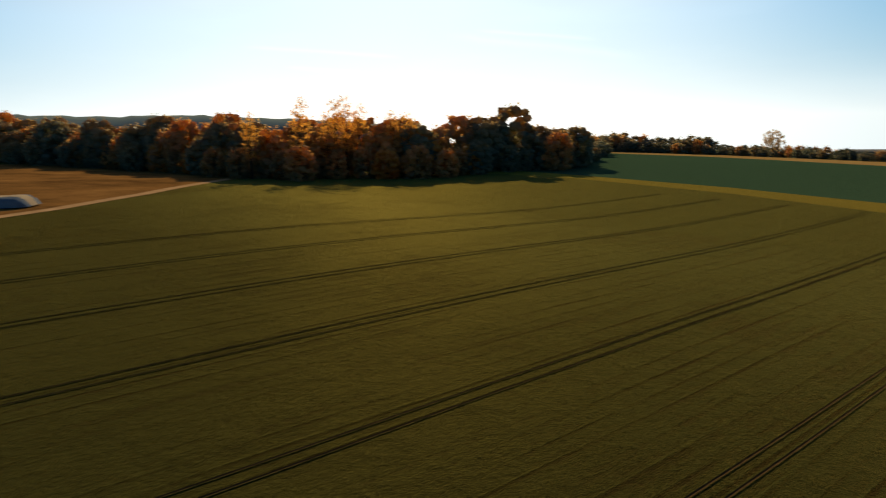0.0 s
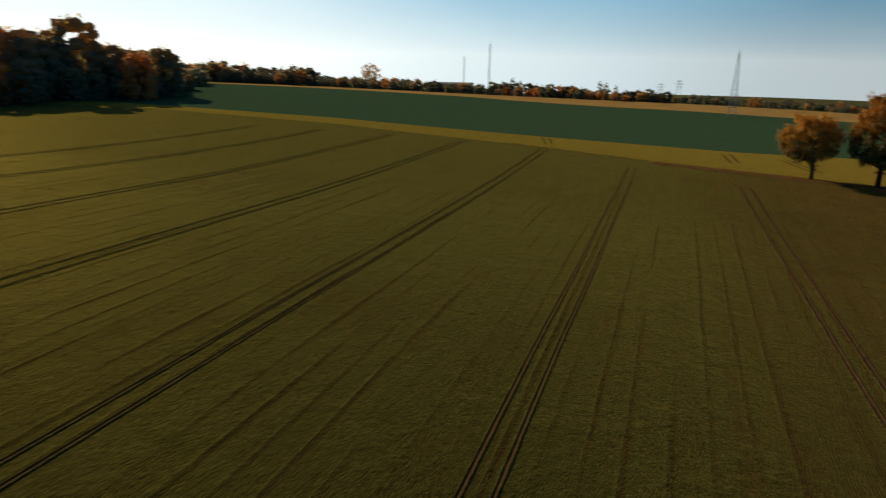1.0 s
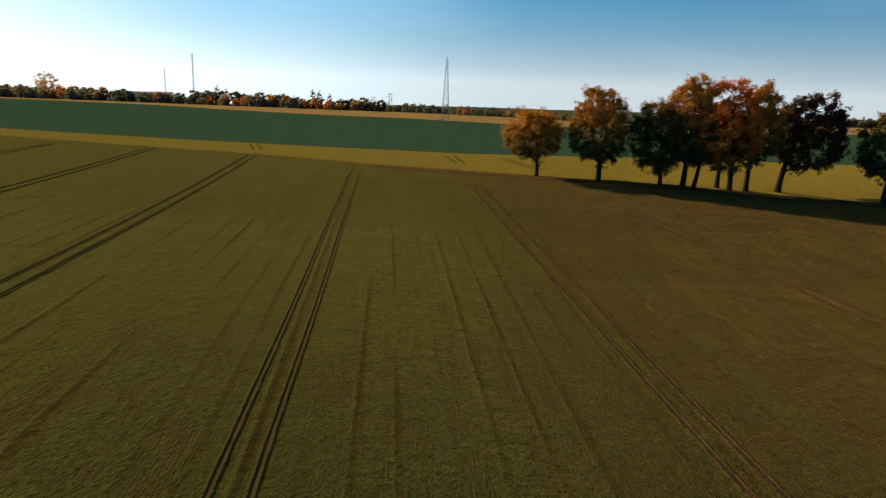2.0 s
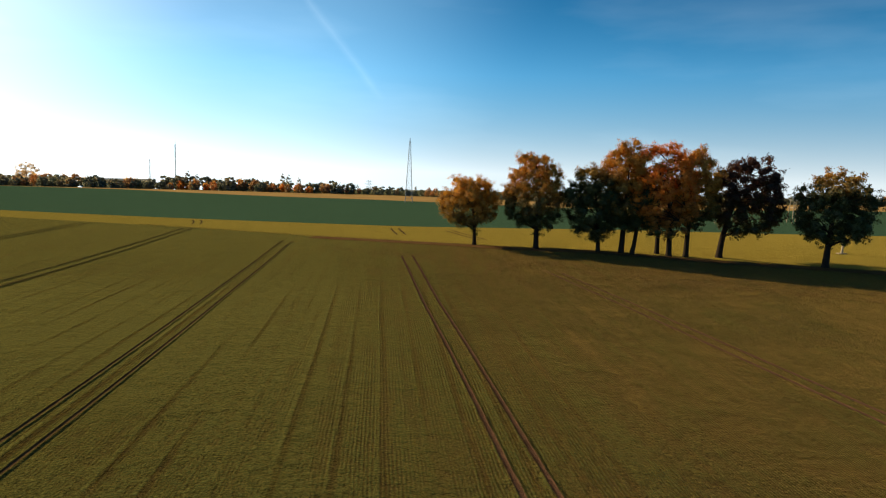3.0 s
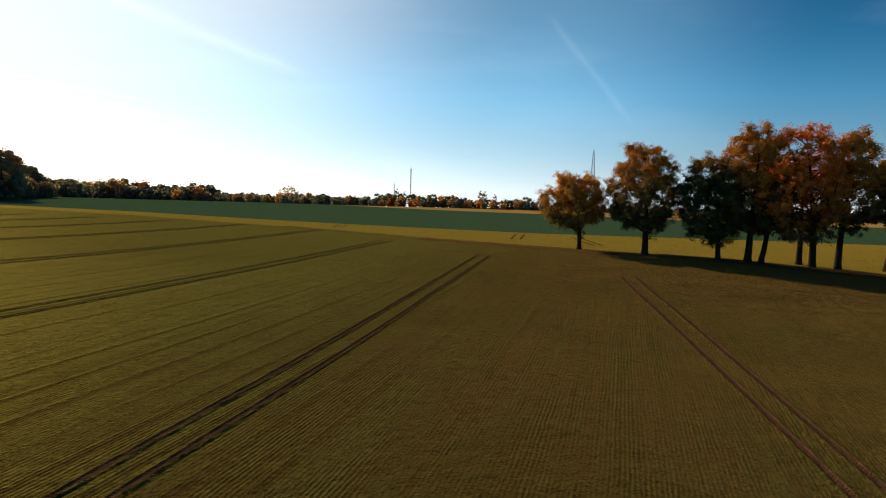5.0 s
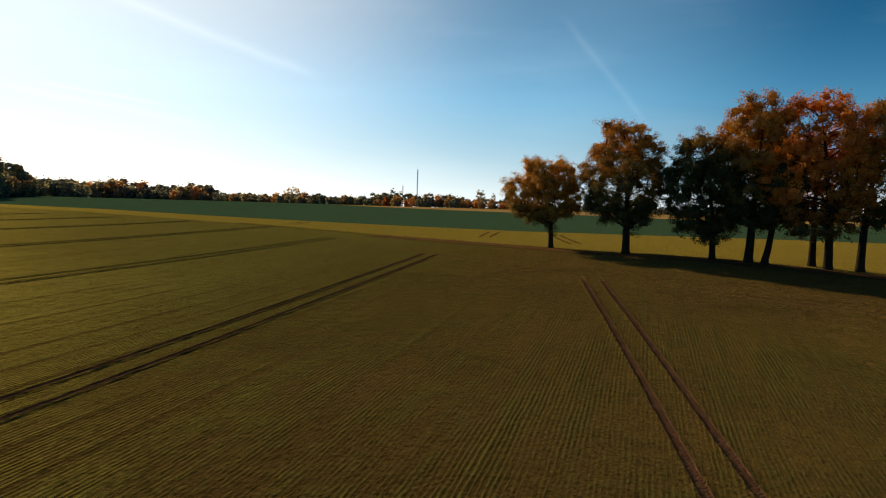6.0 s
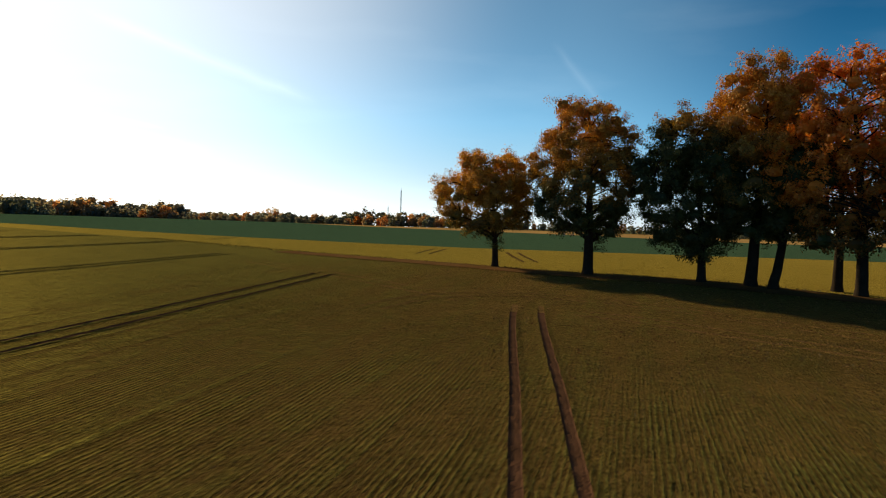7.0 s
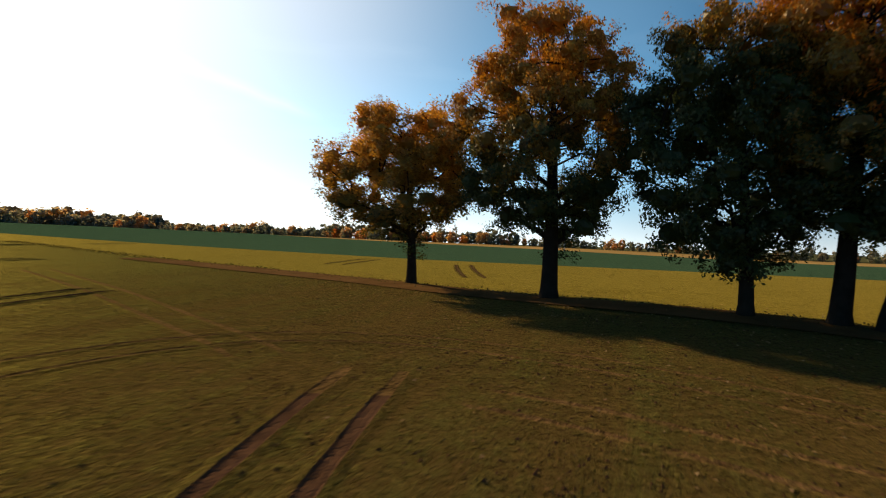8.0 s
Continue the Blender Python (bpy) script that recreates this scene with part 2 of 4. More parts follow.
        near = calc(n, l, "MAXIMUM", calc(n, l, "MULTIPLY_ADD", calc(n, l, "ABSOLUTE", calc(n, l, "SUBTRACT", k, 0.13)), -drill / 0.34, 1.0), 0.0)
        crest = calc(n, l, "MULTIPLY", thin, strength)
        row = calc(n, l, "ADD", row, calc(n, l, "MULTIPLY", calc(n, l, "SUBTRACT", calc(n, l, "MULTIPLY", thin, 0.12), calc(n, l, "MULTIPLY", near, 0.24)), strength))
    grown = calc(n, l, "ADD", calc(n, l, "ADD", row, calc(n, l, "ADD", calc(n, l, "MULTIPLY", tufts, 0.55), calc(n, l, "MULTIPLY", lumps, 0.45))), calc(n, l, "ADD", drift, cover - 1.53))
    if thin_and_shaded:
        # darkened towards the south side: the rows' own shade is put into the colour
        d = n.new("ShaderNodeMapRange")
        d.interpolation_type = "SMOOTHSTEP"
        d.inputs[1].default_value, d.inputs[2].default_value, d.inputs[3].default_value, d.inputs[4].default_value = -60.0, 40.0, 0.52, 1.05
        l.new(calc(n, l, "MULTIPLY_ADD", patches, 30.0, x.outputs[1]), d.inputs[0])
        south_shade = d.outputs[0]
        # the crop stands thinner towards the headland by the oaks
        s = n.new("ShaderNodeMapRange")
        s.interpolation_type = "SMOOTHSTEP"
        s.inputs[1].default_value, s.inputs[2].default_value, s.inputs[3].default_value, s.inputs[4].default_value = -8.0, 30.0, 0.06, -0.24
        l.new(calc(n, l, "MULTIPLY_ADD", patches, 30.0, x.outputs[0]), s.inputs[0])
        grown = calc(n, l, "ADD", grown, s.outputs[0])
    cut = n.new("ShaderNodeMapRange")
    cut.inputs[1].default_value, cut.inputs[2].default_value = 0.10, 0.42
    l.new(grown, cut.inputs[0])
    earth = mixed(n, l, clods, tuple(c * 0.35 for c in soil), tuple(min(1, c * 1.7) for c in soil))
    leaf = mixed(n, l, calc(n, l, "MULTIPLY_ADD", tufts, 2.0, -0.5), tuple(c * 0.6 for c in green), straw)
    color = mixed(n, l, cut.outputs[0], earth, leaf)
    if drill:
        # the light on the crest goes into the colour
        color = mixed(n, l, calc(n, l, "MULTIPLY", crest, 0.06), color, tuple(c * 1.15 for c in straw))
    rough = calc(n, l, "MINIMUM", calc(n, l, "MAXIMUM", calc(n, l, "MULTIPLY_ADD", spots, 5.0, -2.3), 0.25), 1.5)
    if thin_and_shaded:
        color = mixed(n, l, 1.0, color, south_shade, "MULTIPLY")
    # each plant and crumb: lit tips and shaded gaps put into the colour
    grain = noise_at(n, l, place(n, l, (8.5, 5.5, 1)), 1.0, 3, 0.6)
    tip_shading = n.new("ShaderNodeMapRange")
    tip_shading.inputs[1].default_value, tip_shading.inputs[2].default_value, tip_shading.inputs[3].default_value, tip_shading.inputs[4].default_value = 0.35, 0.67, 0.42, 1.58
    l.new(calc(n, l, "MULTIPLY_ADD", row, 0.55, grain), tip_shading.inputs[0])
    color = mixed(n, l, 1.0, color, tip_shading.outputs[0], "MULTIPLY")
    relief = calc(n, l, "MULTIPLY_ADD", crest, 0.12, calc(n, l, "MULTIPLY", clods, rough))
    relief = calc(n, l, "MULTIPLY_ADD", ridges, 0.20, calc(n, l, "MULTIPLY_ADD", lumps, 0.7, relief))
    relief = calc(n, l, "MULTIPLY_ADD", grain, 0.55, calc(n, l, "MULTIPLY_ADD", cut.outputs[0], 0.6, relief))
    if rows:
        # rougher where the headland has been driven over
        relief = calc(n, l, "MULTIPLY_ADD", calc(n, l, "SUBTRACT", 1.0, head.outputs[0]), calc(n, l, "MULTIPLY", clods, 1.1), relief)
    gleam = None
    if gloss:
        tone = tuple(c * gloss for c in (0.94, 0.74, 0.16))
        gleam = mixed(n, l, 1.0, mixed(n, l, cut.outputs[0], tuple(c * 0.25 for c in tone), tone), tip_shading.outputs[0], "MULTIPLY")
        if thin_and_shaded:
            gleam = mixed(n, l, 1.0, gleam, south_shade, "MULTIPLY")
    surface(n, l, color, 1.0, relief, 1.0, 0.24, spec=0.0, sheen=sheen, gleam=gleam)
    return m


def mottled(name, a, b, scale=0.5, rough=0.9, relief=0.4, distance=0.05, fine=12.0, spec=0.0):
    """Earth, bark, straw and the like: two tones at a broad and a fine scale."""
    m, n, l = material(name)
    at = place(n, l)
    broad, grain = noise_at(n, l, at, scale, 5), noise_at(n, l, at, fine, 5, 0.7)
    f = calc(n, l, "MULTIPLY_ADD", grain, 0.55, calc(n, l, "MULTIPLY_ADD", broad, 1.2, -0.35))
    surface(n, l, mixed(n, l, f, a, b), rough, grain, relief, distance, spec=spec)
    return m


def leaf_material(name, low, high, mid, span, through_leaf=0.58, patch=0.28, even=1.0, vary=0.0):
    """Foliage that turns from green low in the crown to autumn tones above, leaf by leaf. Darker low tones also put
    crown shade into the colour.
    """
    m, n, l = material(name)
    t = n.new("ShaderNodeTexCoord")
    g = n.new("ShaderNodeNewGeometry")
    s = n.new("ShaderNodeSeparateXYZ")
    l.new(t.outputs["Object"], s.inputs[0])
    spots = noise_at(n, l, t.outputs["Object"], patch, 3)
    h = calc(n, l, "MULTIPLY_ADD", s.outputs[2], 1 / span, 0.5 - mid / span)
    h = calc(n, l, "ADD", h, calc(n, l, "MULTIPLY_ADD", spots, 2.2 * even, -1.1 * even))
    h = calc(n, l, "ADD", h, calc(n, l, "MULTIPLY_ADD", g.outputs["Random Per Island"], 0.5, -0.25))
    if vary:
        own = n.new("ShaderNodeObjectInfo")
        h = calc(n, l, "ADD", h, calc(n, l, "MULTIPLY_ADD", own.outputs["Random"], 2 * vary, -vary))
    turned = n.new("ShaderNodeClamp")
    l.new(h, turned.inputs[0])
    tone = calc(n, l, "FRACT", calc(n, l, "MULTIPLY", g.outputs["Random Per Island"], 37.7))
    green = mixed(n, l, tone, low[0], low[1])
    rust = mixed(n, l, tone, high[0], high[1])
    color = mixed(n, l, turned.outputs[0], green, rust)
    d = node(n, "BsdfDiffuse", Roughness=0.6)
    b = n.new("ShaderNodeBsdfTranslucent")
    gl = node(n, "BsdfGlossy", Roughness=0.45)
    gl.inputs["Color"].default_value = (0.5, 0.5, 0.5, 1)
    l.new(color, d.inputs["Color"])
    l.new(mixed(n, l, 1.0, color, (1.0, 0.85, 0.55), "MULTIPLY"), b.inputs["Color"])
    x = node(n, "MixShader", Fac=through_leaf)
    l.new(d.outputs[0], x.inputs[1])
    l.new(b.outputs[0], x.inputs[2])
    y = node(n, "MixShader", Fac=0.04)
    l.new(x.outputs[0], y.inputs[1])
    l.new(gl.outputs[0], y.inputs[2])
    out = n.new("ShaderNodeOutputMaterial")
    l.new(y.outputs[0], out.inputs["Surface"])
    return m


M_NEAR = crop_material("drilled_field", (0.052, 0.028, 0.012), (0.014, 0.034, 0.012), (0.044, 0.055, 0.016), 0.72, rows=0.21, row_depth=0.09, thin_and_shaded=True, sheen=0.30, gloss=0.022)
M_STRIP = crop_material("grass_field", (0.100, 0.070, 0.014), (0.098, 0.083, 0.010), (0.190, 0.142, 0.021), 0.86, rows=0.0, drill=0, sheen=0.32, gloss=0.021)
M_DARK = crop_material("young_green_field", (0.062, 0.086, 0.050), (0.040, 0.097, 0.056), (0.074, 0.130, 0.074), 0.9, rows=0.0, drill=0, sheen=0.0)
M_SEED = leaf_material("seedling_blades", ((0.045, 0.050, 0.010), (0.068, 0.068, 0.014)), ((0.072, 0.060, 0.013), (0.105, 0.082, 0.019)), 2.0, 12.0, 0.35, patch=0.10)
M_VERGE = mottled("dry_grass", (0.22, 0.13, 0.05), (0.42, 0.27, 0.10), 0.08, fine=1.5)
M_FAR = mottled("far_land", (0.05, 0.06, 0.03), (0.12, 0.11, 0.05), 0.01, fine=0.3)
M_STUBBLE = mottled("stubble", (0.020, 0.012, 0.006), (0.33, 0.165, 0.055), 0.05, fine=0.5)
M_TRACK = mottled("earth_track", (0.28, 0.16, 0.08), (0.48, 0.31, 0.17), 0.2, fine=4)
M_BARE = mottled("bare_earth", (0.070, 0.038, 0.016), (0.155, 0.085, 0.036), 0.5, fine=5)
M_RUT = mottled("rut_soil", (0.046, 0.030, 0.014), (0.112, 0.064, 0.030), 0.8, fine=9, relief=0.8, distance=0.08)
M_BARK = mottled("oak_bark", (0.018, 0.014, 0.011), (0.052, 0.040, 0.030), 2.0, fine=14, relief=0.9, distance=0.06)
M_LUG = mottled("pressed_red_soil", (0.050, 0.027, 0.015), (0.138, 0.070, 0.040), 0.8, fine=9, relief=0.8, distance=0.08)
M_SCUFF = crop_material("scuffed_crop", (0.098, 0.050, 0.024), (0.026, 0.036, 0.011), (0.068, 0.064, 0.018), 0.40, rows=0.0, drill=0, sheen=0.22, gloss=0.012)
M_CLOD = mottled("turned_soil", (0.050, 0.024, 0.012), (0.150, 0.074, 0.038), 0.5, fine=9)
# distance haze is put into the hill's pale blue-grey
M_HILL = mottled("hazed_wooded_hill", (0.14, 0.19, 0.20), (0.21, 0.27, 0.27), 0.012, fine=0.12)
M_STEEL = mottled("galvanised_steel", (0.20, 0.21, 0.22), (0.32, 0.33, 0.34), 0.5, rough=0.5)
M_WALL = mottled("rendered_wall", (0.13, 0.13, 0.12), (0.22, 0.21, 0.19), 0.2)
M_ROOF = mottled("roof_sheet", (0.20, 0.20, 0.19), (0.30, 0.30, 0.28), 0.3)
M_GLASS = mottled("dark_window", (0.02, 0.025, 0.03), (0.04, 0.045, 0.05), 1.0, rough=0.2, relief=0.0)
M_SHEET = mottled("grey_blue_sheeting", (0.10, 0.13, 0.17), (0.18, 0.21, 0.25), 0.5, rough=0.6)
M_SAND = mottled("pale_sand", (0.36, 0.27, 0.18), (0.50, 0.40, 0.28), 0.4, fine=5)

# oaks: autumn orange over dark green that also paints in the lower crown's shade
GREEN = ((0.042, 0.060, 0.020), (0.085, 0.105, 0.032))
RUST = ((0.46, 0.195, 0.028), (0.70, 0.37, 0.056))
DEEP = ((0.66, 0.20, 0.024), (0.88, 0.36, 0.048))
GOLD = ((0.36, 0.19, 0.035), (0.52, 0.30, 0.06))
PLUM = ((0.06, 0.026, 0.020), (0.13, 0.055, 0.03))
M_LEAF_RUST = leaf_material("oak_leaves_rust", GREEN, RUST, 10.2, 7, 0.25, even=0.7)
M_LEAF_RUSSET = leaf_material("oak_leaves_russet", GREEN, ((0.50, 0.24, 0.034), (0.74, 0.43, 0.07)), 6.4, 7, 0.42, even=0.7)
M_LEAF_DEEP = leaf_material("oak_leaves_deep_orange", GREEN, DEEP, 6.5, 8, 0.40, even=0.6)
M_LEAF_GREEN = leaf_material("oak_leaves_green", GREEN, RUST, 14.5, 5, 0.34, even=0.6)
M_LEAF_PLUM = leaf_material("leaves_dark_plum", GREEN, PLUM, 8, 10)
# far foliage: haze and glare put into the colour by these raised tones
M_LEAF_WOOD = leaf_material("wood_leaves_brown_hazed", ((0.32, 0.27, 0.18), (0.52, 0.36, 0.19)), ((0.66, 0.39, 0.18), (0.82, 0.53, 0.26)), 11, 18, 0.82, patch=0.08, vary=0.75)
M_LEAF_TAN = leaf_material("leaves_far_tan_hazed", ((0.36, 0.29, 0.20), (0.52, 0.38, 0.23)), ((0.60, 0.38, 0.20), (0.80, 0.52, 0.27)), 7, 12, 0.85, patch=0.12, vary=0.6)
M_LEAF_GOLD = leaf_material("leaves_gold", ((0.66, 0.28, 0.06), (0.86, 0.42, 0.09)), ((0.64, 0.34, 0.09), (0.88, 0.54, 0.17)), 4, 8, 0.85, patch=0.15, vary=0.5)
M_LEAF_FAR = leaf_material("leaves_far_green_hazed", ((0.15, 0.21, 0.20), (0.26, 0.30, 0.27)), ((0.36, 0.31, 0.23), (0.52, 0.39, 0.26)), 12, 14, 0.78, patch=0.12, vary=0.5)


# ---- building helpers ----
def mesh_from(name, verts, faces, mats=(), index=None, smooth_faces=False):
    """A mesh from arrays of corners and of equal-sided faces."""
    verts, faces = np.asarray(verts, np.float32), np.asarray(faces, np.int32)
    me = bpy.data.meshes.new(name)
    k = faces.shape[1]
    me.vertices.add(len(verts))
    me.vertices.foreach_set("co", verts.ravel())
    me.loops.add(faces.size)
    me.loops.foreach_set("vertex_index", faces.ravel())
    me.polygons.add(len(faces))
    me.polygons.foreach_set("loop_start", np.arange(0, faces.size, k, dtype=np.int32))
    me.polygons.foreach_set("loop_total", np.full(len(faces), k, np.int32))
    for m in mats:
        me.materials.append(m)
    if index is not None:
        me.polygons.foreach_set("material_index", np.asarray(index, np.int32))
    me.polygons.foreach_set("use_smooth", np.full(len(faces), smooth_faces))
    me.update(calc_edges=True)
    me.validate()
    return me


def part(name, data, mat, parent, label=""):
    """Links a mesh (or a bmesh) as one part of a thing."""
    if isinstance(data, bmesh.types.BMesh):
        me = bpy.data.meshes.new(name)
        data.to_mesh(me)
        data.free()
        data = me
    if mat is not None and not data.materials:
        data.materials.append(mat)
    ob = new(name, data)
    ob.parent = parent
    return tagged(ob, label) if label else ob


def thing(name, at, label, category, group="", turn=0.0):
    ob = new(name)
    ob.empty_display_size = 0.5
    ob.matrix_basis = pose(*at, 0, 0, turn)
    return tagged(ob, label, category, group)


def box(bm, size, at, turn=0.0):
    made = bmesh.ops.create_cube(bm, size=1.0, matrix=pose(*at, 0, 0, turn) @ Matrix.Diagonal((*size, 1)))
    return made["verts"]


def tubes(paths, sides=6):
    """Tapered tubes along paths of (x, y, z, radius), joined into arrays of corners and quads."""
    verts, faces, base = [], [], 0
    ring = np.arange(sides) * 2 * math.pi / sides
    for path in paths:
        p = np.asarray(path, float)
        d = np.gradient(p[:, :3], axis=0)
        d /= np.linalg.norm(d, axis=1)[:, None] + 1e-9
        up = np.where(np.abs(d[:, 2:3]) > 0.9, np.array([[1.0, 0, 0]]), np.array([[0, 0, 1.0]]))
        a = np.cross(d, up)
        a /= np.linalg.norm(a, axis=1)[:, None] + 1e-9
        b = np.cross(d, a)
        v = p[:, None, :3] + p[:, None, 3:4] * (np.cos(ring)[None, :, None] * a[:, None] + np.sin(ring)[None, :, None] * b[:, None])
        verts.append(v.reshape(-1, 3))
        n = len(p)
        i = base + np.arange(n - 1)[:, None] * sides + np.arange(sides)[None]
        j = base + np.arange(n - 1)[:, None] * sides + (np.arange(sides)[None] + 1) % sides
        faces.append(np.stack([i, j, j + sides, i + sides], -1).reshape(-1, 4))
        base += n * sides
    return np.concatenate(verts), np.concatenate(faces)


# ---- the ground: one sheet to the horizon, its fields divided along their borders ----
def spread(edges):
    return np.unique(np.concatenate([np.linspace(a, b, n + 1) for a, b, n in edges]))


GX = spread([(-4500, -1000, 10), (-1000, -400, 20), (-400, -160, 30), (-160, 100, 65), (100, 300, 20), (300, 1000, 14), (1000, 4500, 8)])
BANDS = [(lambda x: np.full_like(x, -4500.0), lambda x: np.full_like(x, -700.0), 8, 0),
         (lambda x: np.full_like(x, -700.0), lambda x: np.full_like(x, -200.0) - 0.0 * x, 14, 0),
         (lambda x: np.full_like(x, -200.0) + np.minimum(0, border_near(x) + 60), border_near, 75, 0),
         (border_near, border_strip, 10, 1), (border_strip, border_dark, 40, 2),
         (border_dark, border_verge, 4, 3), (border_verge, lambda x: np.full_like(x, 4600.0), 40, 4)]
BANDS[1] = (BANDS[1][0], BANDS[2][0], 14, 0)
rows_y, rows_m = [], []
for lo, hi, count, mat_index in BANDS:
    for k in range(count):
        f = k / count
        if mat_index == 4:
            f = f ** 2.2
        rows_y.append(lo(GX) * (1 - f) + hi(GX) * f)
        rows_m.append(mat_index)
rows_y.append(BANDS[-1][1](GX))
GY = np.array(rows_y)
GXX = np.broadcast_to(GX, GY.shape)
gv = np.stack([GXX, GY, ground_z(GXX, GY)], -1).reshape(-1, 3)
nr, nc = GY.shape
gi = (np.arange(nr - 1)[:, None] * nc + np.arange(nc - 1)[None]).reshape(-1)
gf = np.stack([gi, gi + 1, gi + 1 + nc, gi + nc], -1)
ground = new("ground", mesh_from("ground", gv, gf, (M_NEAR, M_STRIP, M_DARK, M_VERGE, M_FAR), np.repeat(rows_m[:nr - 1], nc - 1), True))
tagged(ground, "brown-green drilled fields divided by a pale grass strip", "field", kind="structure")


def sheet(name, left, right, lift, mat, label, category, steps=4):
    """A strip laid on the land between two lines of the same number of points."""
    a, b = np.asarray(left, float), np.asarray(right, float)
    k = np.linspace(0, 1, steps + 1)
    xy = a[:, None] * (1 - k[None, :, None]) + b[:, None] * k[None, :, None]
    v = np.concatenate([xy, (ground_z(xy[..., 0], xy[..., 1]) + lift)[..., None]], -1).reshape(-1, 3)
    n, c = xy.shape[:2]
    i = (np.arange(n - 1)[:, None] * c + np.arange(c - 1)[None]).reshape(-1)
    ob = new(name, mesh_from(name, v, np.stack([i, i + 1, i + 1 + c, i + c], -1), (mat,), None, True))
    return tagged(ob, label, category, kind="structure")


def finer(points, step):
    p = np.asarray(points, float)
    s = np.concatenate([[0], np.cumsum(np.linalg.norm(np.diff(p, axis=0), axis=1))])
    n = max(2, int(s[-1] / step) + 1)
    t = np.linspace(0, s[-1], n)
    return np.stack([np.interp(t, s, p[:, 0]), np.interp(t, s, p[:, 1])], -1)


def side(path, off):
    d = np.gradient(path, axis=0)
    d /= np.linalg.norm(d, axis=1)[:, None]
    return path + off * np.stack([d[:, 1], -d[:, 0]], -1)


# stubble field and earth track beyond the drilled field
track_line = finer([(-150, -160), (-202, -79), (-213, -64), (-247, -32), (-290, 0), (-332, 33), (-345, 45)], 8)
sheet("stubble_field", side(track_line, -2), side(track_line, -2) + np.stack([np.linspace(-300, -330, len(track_line)), np.linspace(-60, 60, len(track_line))], -1), 0.05, M_STUBBLE, "tan stubble field with dry grass beside an earth track", "field", 40)
sheet("earth_track", side(track_line, -2.6), side(track_line, 2.2), 0.09, M_TRACK, "pale worn earth track along the field edge", "track")

# bare strip of earth along the row of oaks
verge_line = finer([(-20, 91.5), (-4, 86), (8, 82), (20, 76.3), (36, 70.0), (66, 60.6), (95, 51)], 2)
sheet("bare_verge", side(verge_line, -0.9), side(verge_line, 2.8), 0.05, M_BARE, "bare brown earth verge under the row of oaks", "verge")


# ---- tractor wheel lines in the drilled field ----
def wheel_line(points, half, label, width=0.40, lugs=False, deep=1.0, name="wheel_rut", soil=None, worn=None):
    """Two pressed ruts with raised, uneven shoulders; near ones keep the print of the tyre's lugs."""
    path = finer(points, 0.11 if lugs else 0.8)
    p0 = np.stack([np.convolve(np.pad(path[:, i], 8, mode="edge"), np.ones(17) / 17, "valid") for i in (0, 1)], -1)
    s = np.concatenate([[0], np.cumsum(np.linalg.norm(np.diff(p0, axis=0), axis=1))])
    wig = np.array([noise.noise((p[0] * 0.02, p[1] * 0.035, 3.1)) for p in p0]) * 0.16
    d = np.gradient(p0, axis=0)
    d /= np.linalg.norm(d, axis=1)[:, None] + 1e-9
    q = np.stack([d[:, 1], -d[:, 0]], -1)
    prof = np.array([(-2.3, -0.03), (-1.45, 0.04), (-0.95, 0.056), (-0.7, 0.010), (0.0, 0.0), (0.7, 0.010), (0.95, 0.056), (1.45, 0.04), (2.3, -0.03)])
    for off in (-half, half):
        mid = p0 + q * (off + wig)[:, None]
        ends = np.clip(np.minimum(s, s[-1] - s) / 3.0, 0, 1)
        w = width / 2 * (0.35 + 0.65 * ends) * (1 + 0.22 * np.array([noise.noise((t * 0.5, off, 1.0)) for t in s]))
        xy = mid[:, None] + (w[:, None] * prof[None, :, 0])[..., None] * q[:, None]
        up = prof[None, :, 1] * deep * (1 + 0.55 * np.array([[noise.noise((t * 0.9, off, k * 3.0)) for k in range(9)] for t in s]))
        if lugs:
            beat = ((s / 0.24)[:, None] + np.array([0, 0, 0.1, 0.28, 0.5, 0.78, 0.95, 1.0, 1.0])[None]) % 1.0
            up = up + np.where(beat < 0.42, 0.032, 0.0) * np.array([0, 0, 0.5, 1, 0.6, 1, 0.5, 0, 0])[None]
        if worn:
            up = up * (1 - 0.6 * smooth(worn[0], worn[1], mid[:, 1]))[:, None]
        z = ground_z(xy[..., 0], xy[..., 1]) + (up + 0.018) * ends[:, None] - 0.04 * (1 - ends[:, None])
        v = np.concatenate([xy, z[..., None]], -1).reshape(-1, 3)
        n, c = z.shape
        i = (np.arange(n - 1)[:, None] * c + np.arange(c - 1)[None]).reshape(-1)
        kind = np.tile([1, 1, 0, 0, 0, 0, 1, 1], (n - 1, 1))
        if worn:
            # trodden and grown over, patch by patch, towards its end
            gone = np.array([noise.noise((t * 0.7, off, 8.0)) for t in s[:-1]]) * 0.5 + smooth(worn[0], worn[1], mid[:-1, 1]) > 0.5
            kind[gone, 2:6] = 2
        kind = kind.reshape(-1)
        ob = new(name, mesh_from(name, v, np.stack([i, i + 1, i + 1 + c, i + c], -1), (soil or M_RUT, M_NEAR, M_SCUFF), kind, not lugs))
        tagged(ob, label, "wheel rut", "tractor wheel lines", "structure")


RUT = "dark tractor wheel rut pressed into the drilled field"
LUG = "reddish brown wheel rut with tyre lug prints in the field"
for k, end in ((-6, 126), (-5, 124), (-4, 121), (-3, 117.5), (-2, 108.5)):
    x0 = 24.0 * k + (0.5 if k == -2 else 0.1)
    wheel_line([(x0, -160), (x0, end)], 0.9, RUT, 0.27, deep=1.0)
